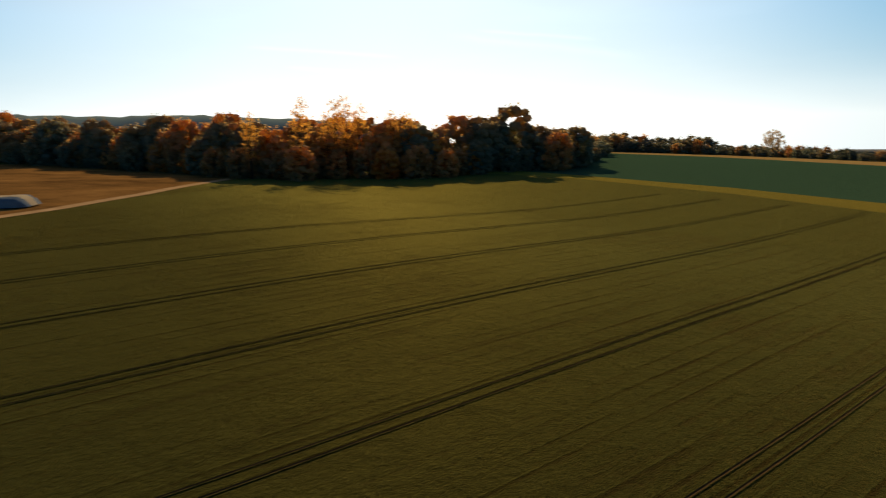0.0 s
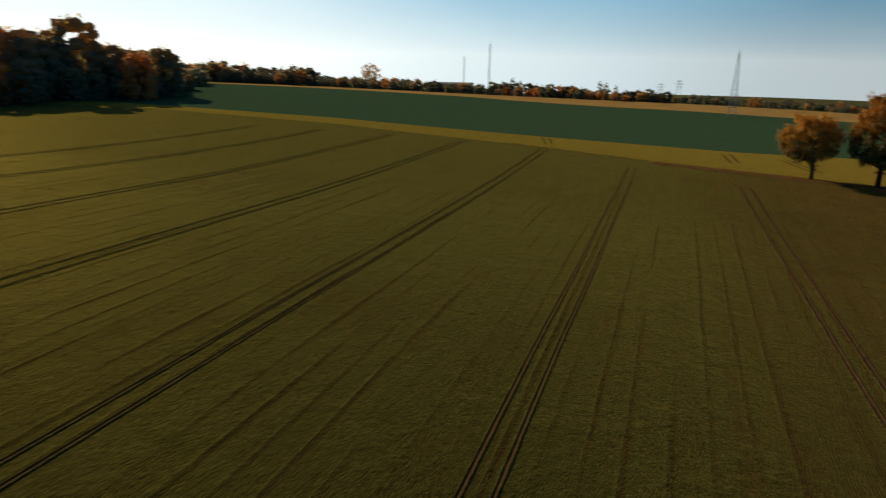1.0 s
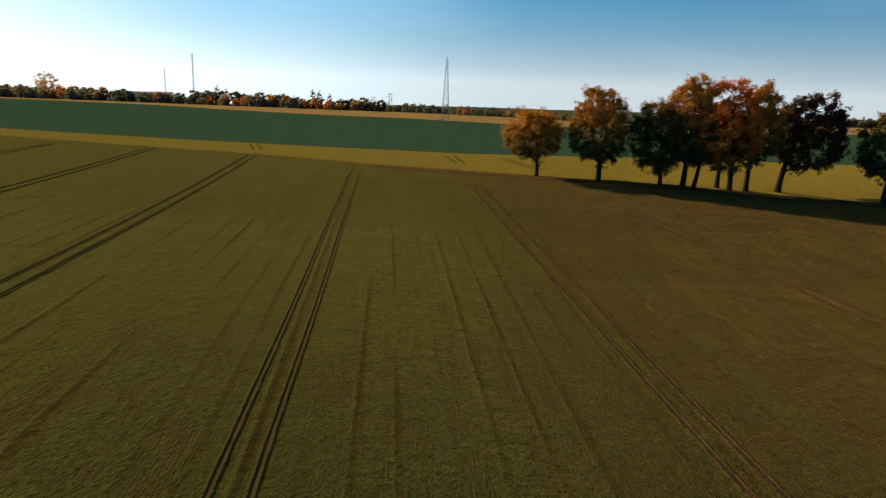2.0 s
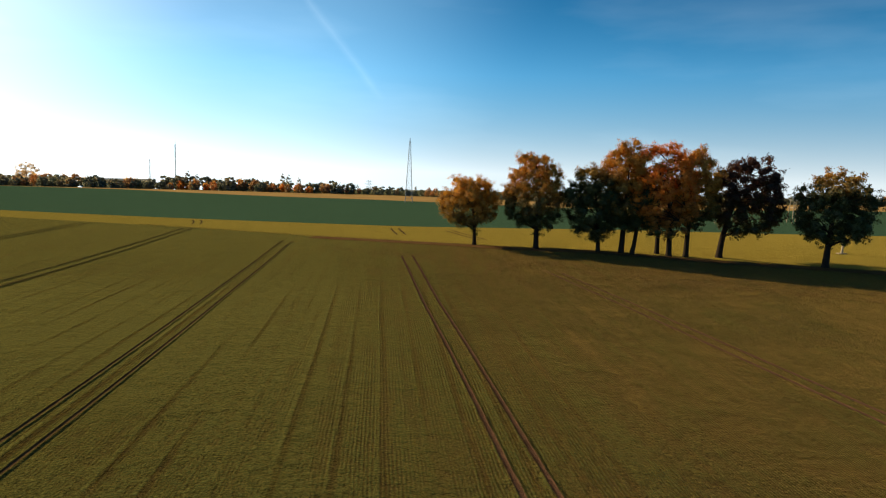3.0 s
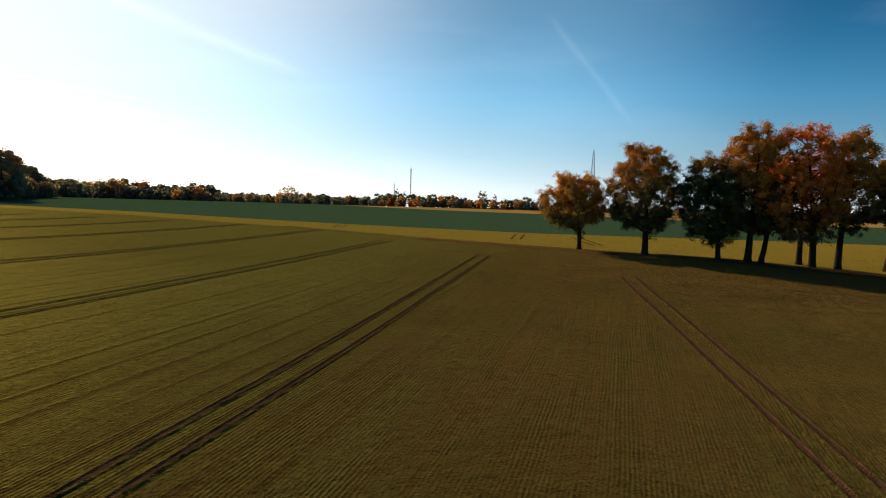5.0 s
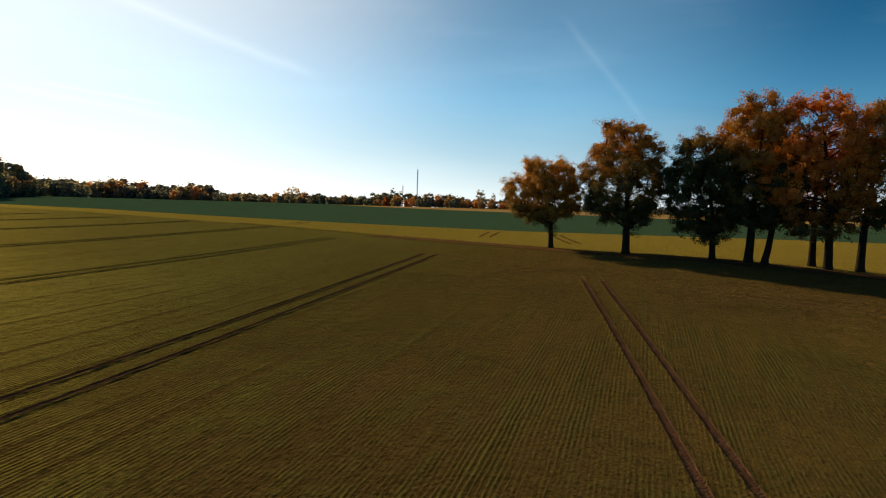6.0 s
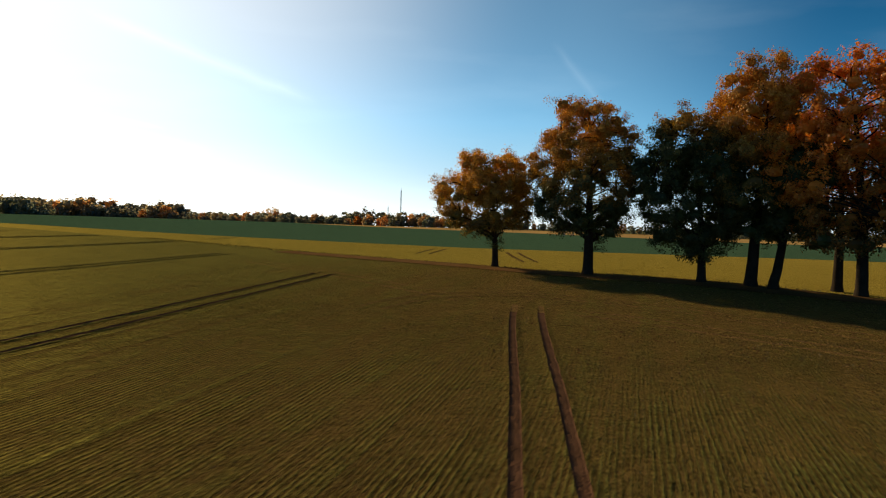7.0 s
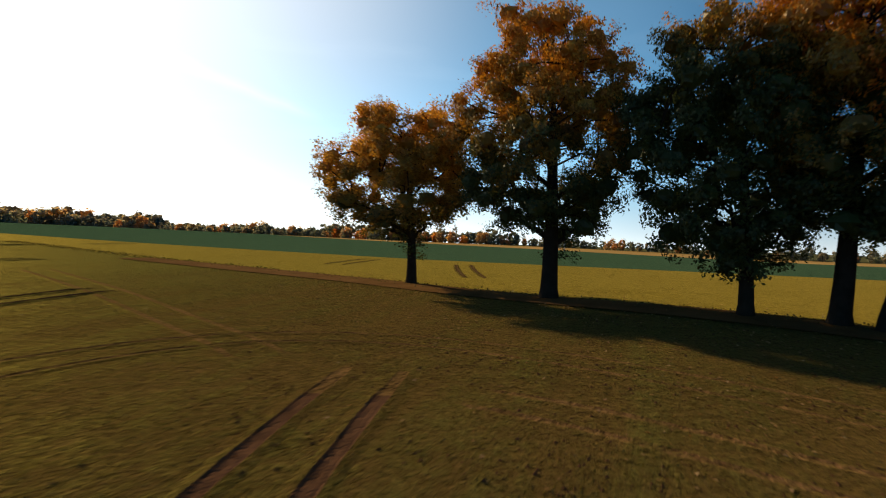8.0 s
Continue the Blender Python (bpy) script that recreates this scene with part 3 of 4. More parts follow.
wheel_line([(-24.6, -140), (-24.5, -20), (-24.2, 80), (-23.6, 87)], 0.9, RUT, 0.27, deep=0.9)
wheel_line([(4.8, -130), (2.0, -55), (1.8, -51)], 0.9, RUT, 0.28)
wheel_line([(2.0, -55), (1.0, -30), (-0.1, 0), (-1.3, 30), (-2.6, 69)], 0.9, LUG, 0.34, soil=M_LUG, lugs=True, deep=0.85)
wheel_line([(46.5, -120), (38.6, -70), (35.5, -50), (34.8, -46)], 0.9, RUT, 0.34, deep=0.8)
LUG_Y, LUG_X = (-50, -25, 0, 25, 34, 41, 46.5, 51, 54, 57.5), (35.5, 31.4, 27.4, 23.35, 21.85, 20.55, 19.55, 18.8, 18.4, 17.9)
wheel_line(list(zip(LUG_X, LUG_Y)), 0.9, "reddish wheel rut with lug prints, fading out on the headland", 0.46, soil=M_LUG, lugs=True, deep=0.85, worn=(45, 59))
# turning marks on the headland and across the grass strip
TURN = "faint curved wheel mark on the turning headland"
wheel_line([(16.6, 53.0), (15.4, 55.2), (13.5, 56.4), (10.3, 58.0), (5.7, 61.2), (2.1, 64.0), (-6, 69), (-18, 76)], 0.9, TURN, 0.34, deep=0.5, soil=M_SCUFF)
wheel_line([(8.4, 46.0), (8.7, 51.0), (9.2, 54.5), (10.7, 57.8), (14.0, 60.5), (20, 61), (27, 58.5), (36, 53.5), (50, 46.5), (75, 36)], 0.9, TURN, 0.30, deep=0.5, soil=M_SCUFF)
wheel_line([(18.6, 53.6), (20.2, 54.8), (22.6, 53.9), (26.2, 52.3), (30.1, 50.4), (38, 46.5), (55, 39), (80, 30)], 0.9, TURN, 0.40, deep=0.6, soil=M_SCUFF)
CROSS = "faint tractor wheel rut across the grass strip"
wheel_line([(-2.0, 93.5), (-2.9, 103), (-3.8, 114)], 0.9, CROSS, 0.26, deep=0.5)
wheel_line([(14.8, 86), (11.0, 97), (7.5, 110)], 0.8, CROSS, 0.26, deep=0.5)
wheel_line([(-48, 111), (-49.5, 122), (-53, 131)], 0.9, CROSS, 0.26, deep=0.5)


# ---- trees ----
def grow(seed, height, radius, clear, boughs, tufts, per_tuft, leaf, bough=1.25, tuft=0.20, lean=(0, 0), trunk=0.42, off=(0, 0), limbs=14, bare=0.0, egg=0.0, sprouts=(), lobed=1.0, twig=2, inner=0.3, lump=0.0, skirt=2.0):
    """Arrays for a broad-leaved tree: tapered trunk, limbs forking to every bough, and single leaves in tufts round the boughs."""
    rng = np.random.default_rng(seed)
    ks = np.linspace(0, 1, 9)
    bend = rng.normal(0, 0.10, (9, 2)).cumsum(0) * 0.5
    stem = np.stack([lean[0] * ks + off[0] * ks ** 2 + bend[:, 0] * ks, lean[1] * ks + off[1] * ks ** 2 + bend[:, 1] * ks, height * 0.80 * ks, trunk * (1 - 0.90 * ks ** 1.25)], -1)
    flare = np.array([[stem[0, 0], stem[0, 1], -0.35, trunk * 1.45], [stem[0, 0], stem[0, 1], 0.12, trunk * 1.22], [stem[0, 0], stem[0, 1], 0.6, trunk * 1.03]])
    trunk_path = np.concatenate([flare, stem[1:]])
    mid = np.array([off[0] + lean[0] * 0.6, off[1] + lean[1] * 0.6, clear + (height - clear) * (0.49 + egg)])
    half = np.array([radius, radius, (height - clear) / 2])
    # boughs: evenly strewn over the crown's rounded outline, some inside it
    k = np.arange(boughs) + 0.5
    wz = 1 - 2 * k / boughs
    wide = np.where(wz > 0, np.sqrt(1 - wz ** 2), np.sqrt(1 - np.abs(wz) ** skirt))
    turn = k * 2.39996 + rng.normal(0, 0.22, boughs)
    way = np.stack([np.cos(turn) * wide, np.sin(turn) * wide, np.clip(wz + rng.normal(0, 0.06, boughs), -1, 1)], -1)
    lobe = np.array([1.0 + lobed * (0.20 * noise.noise((w[0] * 1.5 + seed, w[1] * 1.5, w[2] * 1.5)) + 0.13 * noise.noise((w[0] * 4.0, w[1] * 4.0 + seed, w[2] * 4.0))) for w in way])
    reach = rng.uniform(0.84, 1.0, boughs)
    inside = (rng.random(boughs) < inner) & (way[:, 2] > -0.45)
    reach[inside] *= rng.uniform(0.40, 0.75, inside.sum())
    size = bough * rng.uniform(0.65, 1.25, boughs)
    hub = mid + way * (half - bough * 0.85) * (reach * lobe)[:, None]
    # tufts round each bough, fuller above than below
    n = boughs * tufts
    ball = rng.normal(size=(n, 3))
    ball /= np.linalg.norm(ball, axis=1)[:, None]
    ball[:, 2] = ball[:, 2] * 0.88 + 0.06
    centre = np.repeat(hub, tufts, 0) + ball * (np.repeat(size, tufts) * rng.random(n) ** 0.4)[:, None]
    for low, high, wide, count in sprouts:
        a = rng.random(count) * 2 * math.pi
        d = wide * rng.random(count) ** 0.7
        centre = np.concatenate([centre, np.stack([stem[1, 0] + np.cos(a) * d, stem[1, 1] + np.sin(a) * d, low + (high - low) * rng.random(count)], -1)])
    # limbs from the trunk towards some of the boughs, ending inside them
    branches, roots = [], []
    for h in hub[rng.choice(boughs, limbs, replace=False)]:
        at = np.clip((h[2] - 0.55 * np.linalg.norm(h[:2] - mid[:2])) / (height * 0.80), max(0.12, clear / height * 0.9), 0.9)
        foot = np.array([np.interp(at, ks, stem[:, i]) for i in range(4)])
        h = foot[:3] + (h - foot[:3]) * 0.9
        u = np.linspace(0, 1, 7)[:, None]
        p = foot[:3] * (1 - u) + h * u
        p[:, 2] += np.sin(u[:, 0] * math.pi) * 0.08 * np.linalg.norm(h - foot[:3])
        p += rng.normal(0, 0.16, p.shape) * u * (1 - u) * 3
        branches.append(np.concatenate([p, max(0.06, foot[3] * 0.50) * (1 - 0.85 * u)], 1))
        roots.append(p)
    on = np.concatenate(roots + [stem[4:, :3]])
    for i, h in enumerate(hub):
        f = on[np.argmin(np.linalg.norm(on - h, axis=1) + 0.6 * np.maximum(0, on[:, 2] - h[2]))]
        m = (f + h) / 2 + rng.normal(0, 0.20, 3) + np.array([0, 0, 0.15])
        branches.append(np.array([[*f, 0.070], [*m, 0.050], [*h, 0.026]]))
        for c in centre[i * tufts:(i + 1) * tufts:twig]:
            branches.append(np.array([[*h, 0.026], [*((h + c) / 2 + rng.normal(0, 0.08, 3)), 0.018], [*(h + (c - h) * 0.85), 0.008]]))
    for c in centre[n:]:
        branches.append(np.array([[stem[1, 0], stem[1, 1], c[2] - 0.3, 0.03], [*((stem[1, :3] + c) / 2)[:2], c[2] - 0.1, 0.02], [*c, 0.008]]))
    keep = rng.random(len(centre)) >= bare
    src = np.repeat(centre[keep], per_tuft, 0)
    n = len(src)
    pos = src + rng.normal(size=(n, 3)) * np.array([tuft, tuft, tuft * 0.9])
    # leaves lie on the outside of their bough, facing out and up
    own = np.concatenate([np.repeat(hub, tufts, 0), np.tile(stem[1, :3], (len(centre) - boughs * tufts, 1))])[keep]
    face = pos - np.repeat(own, per_tuft, 0)
    face /= np.linalg.norm(face, axis=1)[:, None] + 1e-9
    face = face + np.array([0, 0, 0.35]) + rng.normal(0, 0.42, (n, 3))
    a = np.cross(face, rng.normal(size=(n, 3)))
    a /= np.linalg.norm(a, axis=1)[:, None]
    b = np.cross(face, a)
    b /= np.linalg.norm(b, axis=1)[:, None]
    s = leaf * (0.6 + 0.8 * rng.random(n))[:, None]
    lv = np.stack([pos - a * s * 0.62, pos + b * s * 0.36, pos + a * s * 0.62, pos - b * s * 0.36], 1).reshape(-1, 3)
    lf = np.arange(4 * n).reshape(-1, 4)
    if lump:
        # dense leafy masses inside the boughs of far trees
        ball, cap = lump_shape()
        jag = rng.uniform(0.72, 1.22, (boughs, len(ball), 1))
        mass = hub[:, None] + ball[None] * jag * (size * lump)[:, None, None] * np.array([1, 1, 0.8])
        base = len(lv)
        lv = np.concatenate([lv, mass.reshape(-1, 3)])
        lf = np.concatenate([lf, (cap[None] + base + len(ball) * np.arange(boughs)[:, None, None]).reshape(-1, 4)])
    return trunk_path, branches[:limbs], branches[limbs:], (lv, lf)


def lump_shape():
    """A small rounded mass of 24 quads."""
    verts, faces, seen = [], [], {}
    for axis in range(3):
        for sign in (-1, 1):
            for a in (-1, 0):
                for b in (-1, 0):
                    quad = []
                    for da, db in ((0, 0), (1, 0), (1, 1), (0, 1)):
                        c = [0, 0, 0]
                        c[axis], c[(axis + 1) % 3], c[(axis + 2) % 3] = sign, a + da, b + db
                        if tuple(c) not in seen:
                            seen[tuple(c)] = len(verts)
                            verts.append(Vector(c).normalized())
                        quad.append(seen[tuple(c)])
                    faces.append(quad if sign > 0 else quad[::-1])
    return np.array(verts), np.array(faces)


def crown_mesh(twigs, lv, lf, leaf_mat, bark):
    """Twigs and leaves of a crown in one mesh."""
    tv, tf = tubes(twigs, 4)
    v = np.concatenate([lv, tv])
    f = np.concatenate([lf, tf + len(lv)])
    return mesh_from("crown", v, f, (leaf_mat, bark), np.concatenate([np.zeros(len(lf)), np.ones(len(tf))]))


def tree(name, at, label, leaf_mat, turn=0.0, group="", bark=None, category="tree", split=False, **how):
    """A tree of trunk, limbs and crown; far ones keep their limbs inside the crown."""
    trunk_path, limbs, twigs, (lv, lf) = grow(**how)
    bark = bark or M_BARK
    ob = thing(name, at, label, category, group, turn)
    tv, tf = tubes([trunk_path], 12 if split else 6)
    part("trunk", mesh_from("trunk", tv, tf, (bark,), None, True), None, ob)
    if split:
        for path in limbs:
            v, f = tubes([path], 7)
            part("limb", mesh_from("limb", v, f, (bark,), None, True), None, ob)
    else:
        twigs = limbs + twigs
    part("crown", crown_mesh(twigs, lv, lf, leaf_mat, bark), None, ob)
    return ob


OAKS = "row of oaks along the field"


def oak(x, y, label, leaf_mat, **how):
    how.setdefault("lump", 0.40)
    how.setdefault("tuft", 0.21)
    how.setdefault("bough", 1.38)
    how.setdefault("skirt", 3.2)
    return tree("oak_tree", (x, y, gz(x, y) - 0.02), label, leaf_mat, group=OAKS, split=True, **how)


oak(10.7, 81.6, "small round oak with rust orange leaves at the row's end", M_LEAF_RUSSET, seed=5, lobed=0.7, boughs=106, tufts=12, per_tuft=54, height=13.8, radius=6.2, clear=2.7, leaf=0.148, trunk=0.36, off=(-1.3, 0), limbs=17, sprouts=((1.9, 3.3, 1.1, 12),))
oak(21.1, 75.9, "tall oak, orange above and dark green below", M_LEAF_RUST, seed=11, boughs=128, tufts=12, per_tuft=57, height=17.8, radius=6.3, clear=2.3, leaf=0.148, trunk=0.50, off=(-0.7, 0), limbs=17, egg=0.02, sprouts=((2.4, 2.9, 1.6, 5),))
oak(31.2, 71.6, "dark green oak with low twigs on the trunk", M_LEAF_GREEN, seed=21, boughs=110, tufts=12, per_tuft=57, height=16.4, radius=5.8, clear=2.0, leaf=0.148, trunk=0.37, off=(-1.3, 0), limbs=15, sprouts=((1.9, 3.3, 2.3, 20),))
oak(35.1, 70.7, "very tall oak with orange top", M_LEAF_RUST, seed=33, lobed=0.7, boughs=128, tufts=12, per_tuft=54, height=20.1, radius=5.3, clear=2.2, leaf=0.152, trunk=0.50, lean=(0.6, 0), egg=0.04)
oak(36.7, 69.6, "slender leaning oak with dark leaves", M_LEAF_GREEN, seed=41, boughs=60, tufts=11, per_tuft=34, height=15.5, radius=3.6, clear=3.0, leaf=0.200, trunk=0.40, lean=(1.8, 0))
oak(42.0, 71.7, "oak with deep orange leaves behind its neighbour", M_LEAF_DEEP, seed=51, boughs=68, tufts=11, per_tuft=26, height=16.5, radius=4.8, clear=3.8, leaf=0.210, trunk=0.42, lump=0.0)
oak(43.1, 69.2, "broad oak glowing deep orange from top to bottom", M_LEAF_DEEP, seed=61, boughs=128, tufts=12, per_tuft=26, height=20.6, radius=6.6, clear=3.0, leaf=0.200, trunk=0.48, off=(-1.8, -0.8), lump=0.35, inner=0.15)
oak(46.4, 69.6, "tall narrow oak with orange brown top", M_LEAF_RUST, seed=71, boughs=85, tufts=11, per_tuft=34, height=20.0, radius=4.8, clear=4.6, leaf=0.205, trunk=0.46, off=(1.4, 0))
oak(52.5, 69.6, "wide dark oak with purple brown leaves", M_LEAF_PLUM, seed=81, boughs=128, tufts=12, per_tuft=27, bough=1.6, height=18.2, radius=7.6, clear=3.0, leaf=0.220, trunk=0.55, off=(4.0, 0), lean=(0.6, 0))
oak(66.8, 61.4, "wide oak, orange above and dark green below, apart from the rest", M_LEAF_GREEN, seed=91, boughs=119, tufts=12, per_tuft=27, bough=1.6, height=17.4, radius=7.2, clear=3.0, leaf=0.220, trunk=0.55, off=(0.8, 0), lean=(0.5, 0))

# ---- the wood on the left ----
WOOD = "autumn wood beside the field"
rng = random.Random(7)
wood_front = [(-322, 316), (-285, 268), (-256, 222), (-256, 185), (-266, 150), (-268, 118), (-292, 84), (-306, 62), (-330, 46), (-380, 34), (-440, 16), (-520, -8), (-620, -45)]
# haze lifts the tones of this darker leaf colour as well
M_LEAF_TEAL = leaf_material("wood_leaves_dark_hazed", ((0.20, 0.27, 0.24), (0.32, 0.36, 0.28)), ((0.40, 0.34, 0.22), (0.56, 0.41, 0.24)), 16, 16, 0.78, patch=0.12, vary=0.6)
BUSHY = dict(boughs=68, tufts=9, per_tuft=4, twig=9, lump=0.60, bough=4.1, tuft=0.62, leaf=0.86, limbs=4, inner=0.0, lobed=0.3)
wood_kinds = [
    (M_LEAF_WOOD, dict(BUSHY, seed=101, height=31, radius=13.5, clear=-6.0, trunk=0.5), "tall brown autumn tree at the edge of a wood"),
    (M_LEAF_WOOD, dict(BUSHY, seed=102, height=27, radius=14.5, clear=-7.0, trunk=0.5), "spreading rust brown tree in an autumn wood"),
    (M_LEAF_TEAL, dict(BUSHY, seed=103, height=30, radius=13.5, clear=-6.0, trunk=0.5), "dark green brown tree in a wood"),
    (M_LEAF_GOLD, dict(BUSHY, seed=104, height=24, radius=12.5, clear=-6.0, trunk=0.4), "golden orange tree at the edge of a wood"),
    (M_LEAF_GOLD, dict(boughs=46, tufts=6, per_tuft=6, twig=2, bough=1.6, tuft=0.6, leaf=0.62, limbs=13, seed=105, height=36, radius=6.0, clear=9, trunk=0.45, bare=0.2), "thin half-bare tall tree with yellow leaves"),
]


def put_kinds(name, kinds, spots, group):
    """Plants each spot (kind, x, y, size, turn): the first of a kind is built, the rest are copies."""
    first = {}
    for kind, x, y, size, turn in spots:
        m = pose(x, y, gz(x, y) - 0.05, 0, 0, turn) @ Matrix.Scale(size, 4)
        if kind not in first:
            leaf_mat, how, label = kinds[kind]
            first[kind] = tree(name, (0, 0, 0), label, leaf_mat, group=group, **how)
            first[kind].matrix_basis = m
        else:
            keep = first[kind].matrix_basis.copy()
            first[kind].scale = (1, 1, 1)
            copy_thing(first[kind], m)
            first[kind].matrix_basis = keep


spots, wood_rest = [], []
front = finer(wood_front, 13.5)
back_dir = np.array([-0.86, 0.5])
for row in range(3):
    for p in front:
        q = p + back_dir * (row * 15 + rng.uniform(0, 15)) + np.array([rng.uniform(-6, 6), rng.uniform(-6, 6)])
        kind = rng.choice(([0, 1, 1, 2, 2, 3] if q[0] < -330 else [0, 1, 1, 0, 2, 3]) if row < 2 else [0, 0, 1, 2, 1, 0])
        if q[0] < -430:
            kind = rng.choice([2, 2, 2, 0])
        # shade and haze on this end are put in as the dark leaf colour
        if q[1] > 150:
            kind = rng.choice([2, 2, 2, 0] if q[1] < 200 else [2])
        (spots if row < 2 else wood_rest).append((kind, q[0], q[1], rng.uniform(0.75, 1.18) * (0.60, 0.88, 1.05)[row] * (0.42 if q[1] > 290 else 0.62 if q[1] > 245 else 0.9 if q[1] > 215 else 1.15 if q[1] > 160 else 1.08 if q[0] > -290 else 1.14), rng.uniform(0, 360)))
# thin half-bare trees that stand out over the wood
for x, y, size in ((-330, 46, 0.95), (-318, 68, 1.16), (-311, 80, 0.96), (-314, 86, 1.14), (-313, 92, 1.20), (-308, 97, 1.08), (-298, 112, 0.98), (-293, 118, 0.95)):
    spots.append((4, x, y, size, rng.uniform(0, 360)))
put_kinds("wood_tree", wood_kinds, spots, WOOD)

# ---- far hedges and treeline ----
HEDGE = dict(boughs=17, tufts=5, per_tuft=3, twig=9, lump=0.50, bough=2.8, tuft=0.55, leaf=0.92, trunk=0.3, limbs=3, inner=0.1)
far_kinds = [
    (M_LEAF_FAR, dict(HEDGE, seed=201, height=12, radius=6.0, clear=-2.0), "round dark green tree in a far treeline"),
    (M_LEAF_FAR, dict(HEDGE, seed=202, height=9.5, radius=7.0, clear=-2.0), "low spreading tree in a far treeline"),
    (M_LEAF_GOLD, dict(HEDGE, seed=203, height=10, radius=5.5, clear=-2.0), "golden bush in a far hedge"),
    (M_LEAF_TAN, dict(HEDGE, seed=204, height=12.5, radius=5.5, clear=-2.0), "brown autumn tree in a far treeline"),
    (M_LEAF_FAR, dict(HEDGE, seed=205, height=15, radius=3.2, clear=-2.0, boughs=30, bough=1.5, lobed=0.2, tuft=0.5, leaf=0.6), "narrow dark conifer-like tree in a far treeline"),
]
spots, rest = [], []
edge_line = finer([(-620, 520), (-500, 500), (-411, 482), (-340, 470), (-282, 446), (-220, 410), (-166, 370), (-98, 334), (-49, 314), (-10, 305), (36, 288), (80, 266), (200, 244), (420, 222)], 1.0)
walked = 0.0
for p in edge_line:
    d = math.hypot(p[0], p[1] + 30)
    walked += 1.0
    if walked < d / 135:
        continue
    walked = 0.0
    for row in range(2):
        q = p + np.array([rng.uniform(-2, 2), rng.uniform(-4, 5) + row * 7 * d / 400])
        size = d / 640 * rng.uniform(0.70 if row else 0.45, 1.0) * (0.75 if p[0] > -20 else 1.65 if p[0] < -315 else 1.15 if p[0] > -130 else 1.0)
        size *= 1.2 if row else 1.0
        gold = -125 < p[0] < -25 and row == 0
        kind = rng.choice([2, 3, 1, 3]) if gold else rng.choice([0, 1, 1, 0, 0, 0, 1, 3, 4 if p[0] > -230 else 0, 1] if row else [0, 1, 1, 3, 0, 1])
        (rest if row else spots).append((kind, q[0], q[1], size, rng.uniform(0, 360)))
# hedge linking the wood with the treeline
for p in finer([(-322, 322), (-365, 375), (-415, 440)], 8):
    spots.append((rng.choice([0, 1, 0, 3, 1]), p[0] + rng.uniform(-5, 5), p[1] + rng.uniform(-5, 5), rng.uniform(0.75, 1.3), rng.uniform(0, 360)))
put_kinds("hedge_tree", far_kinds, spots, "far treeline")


def put_rest(name, kinds, where, label):
    """The trees behind, too close-set to tell apart, joined into one object per kind of leaf."""
    grown = {k: grow(**dict(kinds[k][1], tufts=(kinds[k][1]["tufts"] + 1) // 2)) for k in {w[0] for w in where}}
    for leaf_mat in {kinds[k][0].name: kinds[k][0] for k in grown}.values():
        vs, fs, base = [], [], 0
        for kind, x, y, size, turn in where:
            if kinds[kind][0] != leaf_mat:
                continue
            lv, lf = grown[kind][3]
            c, s = math.cos(radians(turn)), math.sin(radians(turn))
            v = lv @ np.array([[c, s, 0], [-s, c, 0], [0, 0, 1]]) * size + np.array([x, y, gz(x, y) - 0.05])
            vs.append(v)
            fs.append(lf + base)
            base += len(lv)
        ob = new(name, mesh_from(name, np.concatenate(vs), np.concatenate(fs), (leaf_mat,)))
        tagged(ob, label, "trees", kind="stuff")


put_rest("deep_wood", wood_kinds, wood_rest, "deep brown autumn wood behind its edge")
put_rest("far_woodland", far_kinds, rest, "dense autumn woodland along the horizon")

M_LEAF_PALE = leaf_material("leaves_pale_brown", ((0.40, 0.28, 0.16), (0.56, 0.40, 0.24)), ((0.52, 0.40, 0.26), (0.70, 0.56, 0.38)), 12, 14, 0.75)
tree("lone_tree", (-370, 705, gz(-370, 705)), "lone half-bare tree with a pale brown crown at the field edge", M_LEAF_PALE, seed=301, height=36, radius=15, clear=-2.0, boughs=150, tufts=8, per_tuft=12, leaf=0.66, trunk=0.55, bough=1.8, tuft=0.55, bare=0.15, inner=0.45, limbs=22)


# ---- far hills ----
def ridge(name, az0, az1, dist, height, label):
    a = np.radians(np.linspace(az0, az1, 90))
    top = np.array([height * (0.72 + 0.5 * noise.noise((t * 5, dist * 0.001, 0)) + 0.10 * noise.noise((t * 60, 1, 0))) for t in a])
    fade = np.minimum(1, np.minimum(np.arange(90), np.arange(90)[::-1]) / 14)
    rings = []
    for back, h in ((0, -150.0), (150, 0.55), (320, 0.9), (480, 1.0), (900, 0.6)):
        r = dist + back
        z = np.full(90, h) if h < 0 else -60 + (top * fade + 60) * h
        rings.append(np.stack([-np.sin(a) * r, np.cos(a) * r, z], -1))
    v = np.array(rings)
    n, c = v.shape[:2]
    i = (np.arange(n - 1)[:, None] * c + np.arange(c - 1)[None]).reshape(-1)
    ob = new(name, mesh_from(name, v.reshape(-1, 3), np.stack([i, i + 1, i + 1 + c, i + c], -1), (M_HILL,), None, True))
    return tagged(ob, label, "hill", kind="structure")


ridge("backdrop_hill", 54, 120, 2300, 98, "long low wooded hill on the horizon")


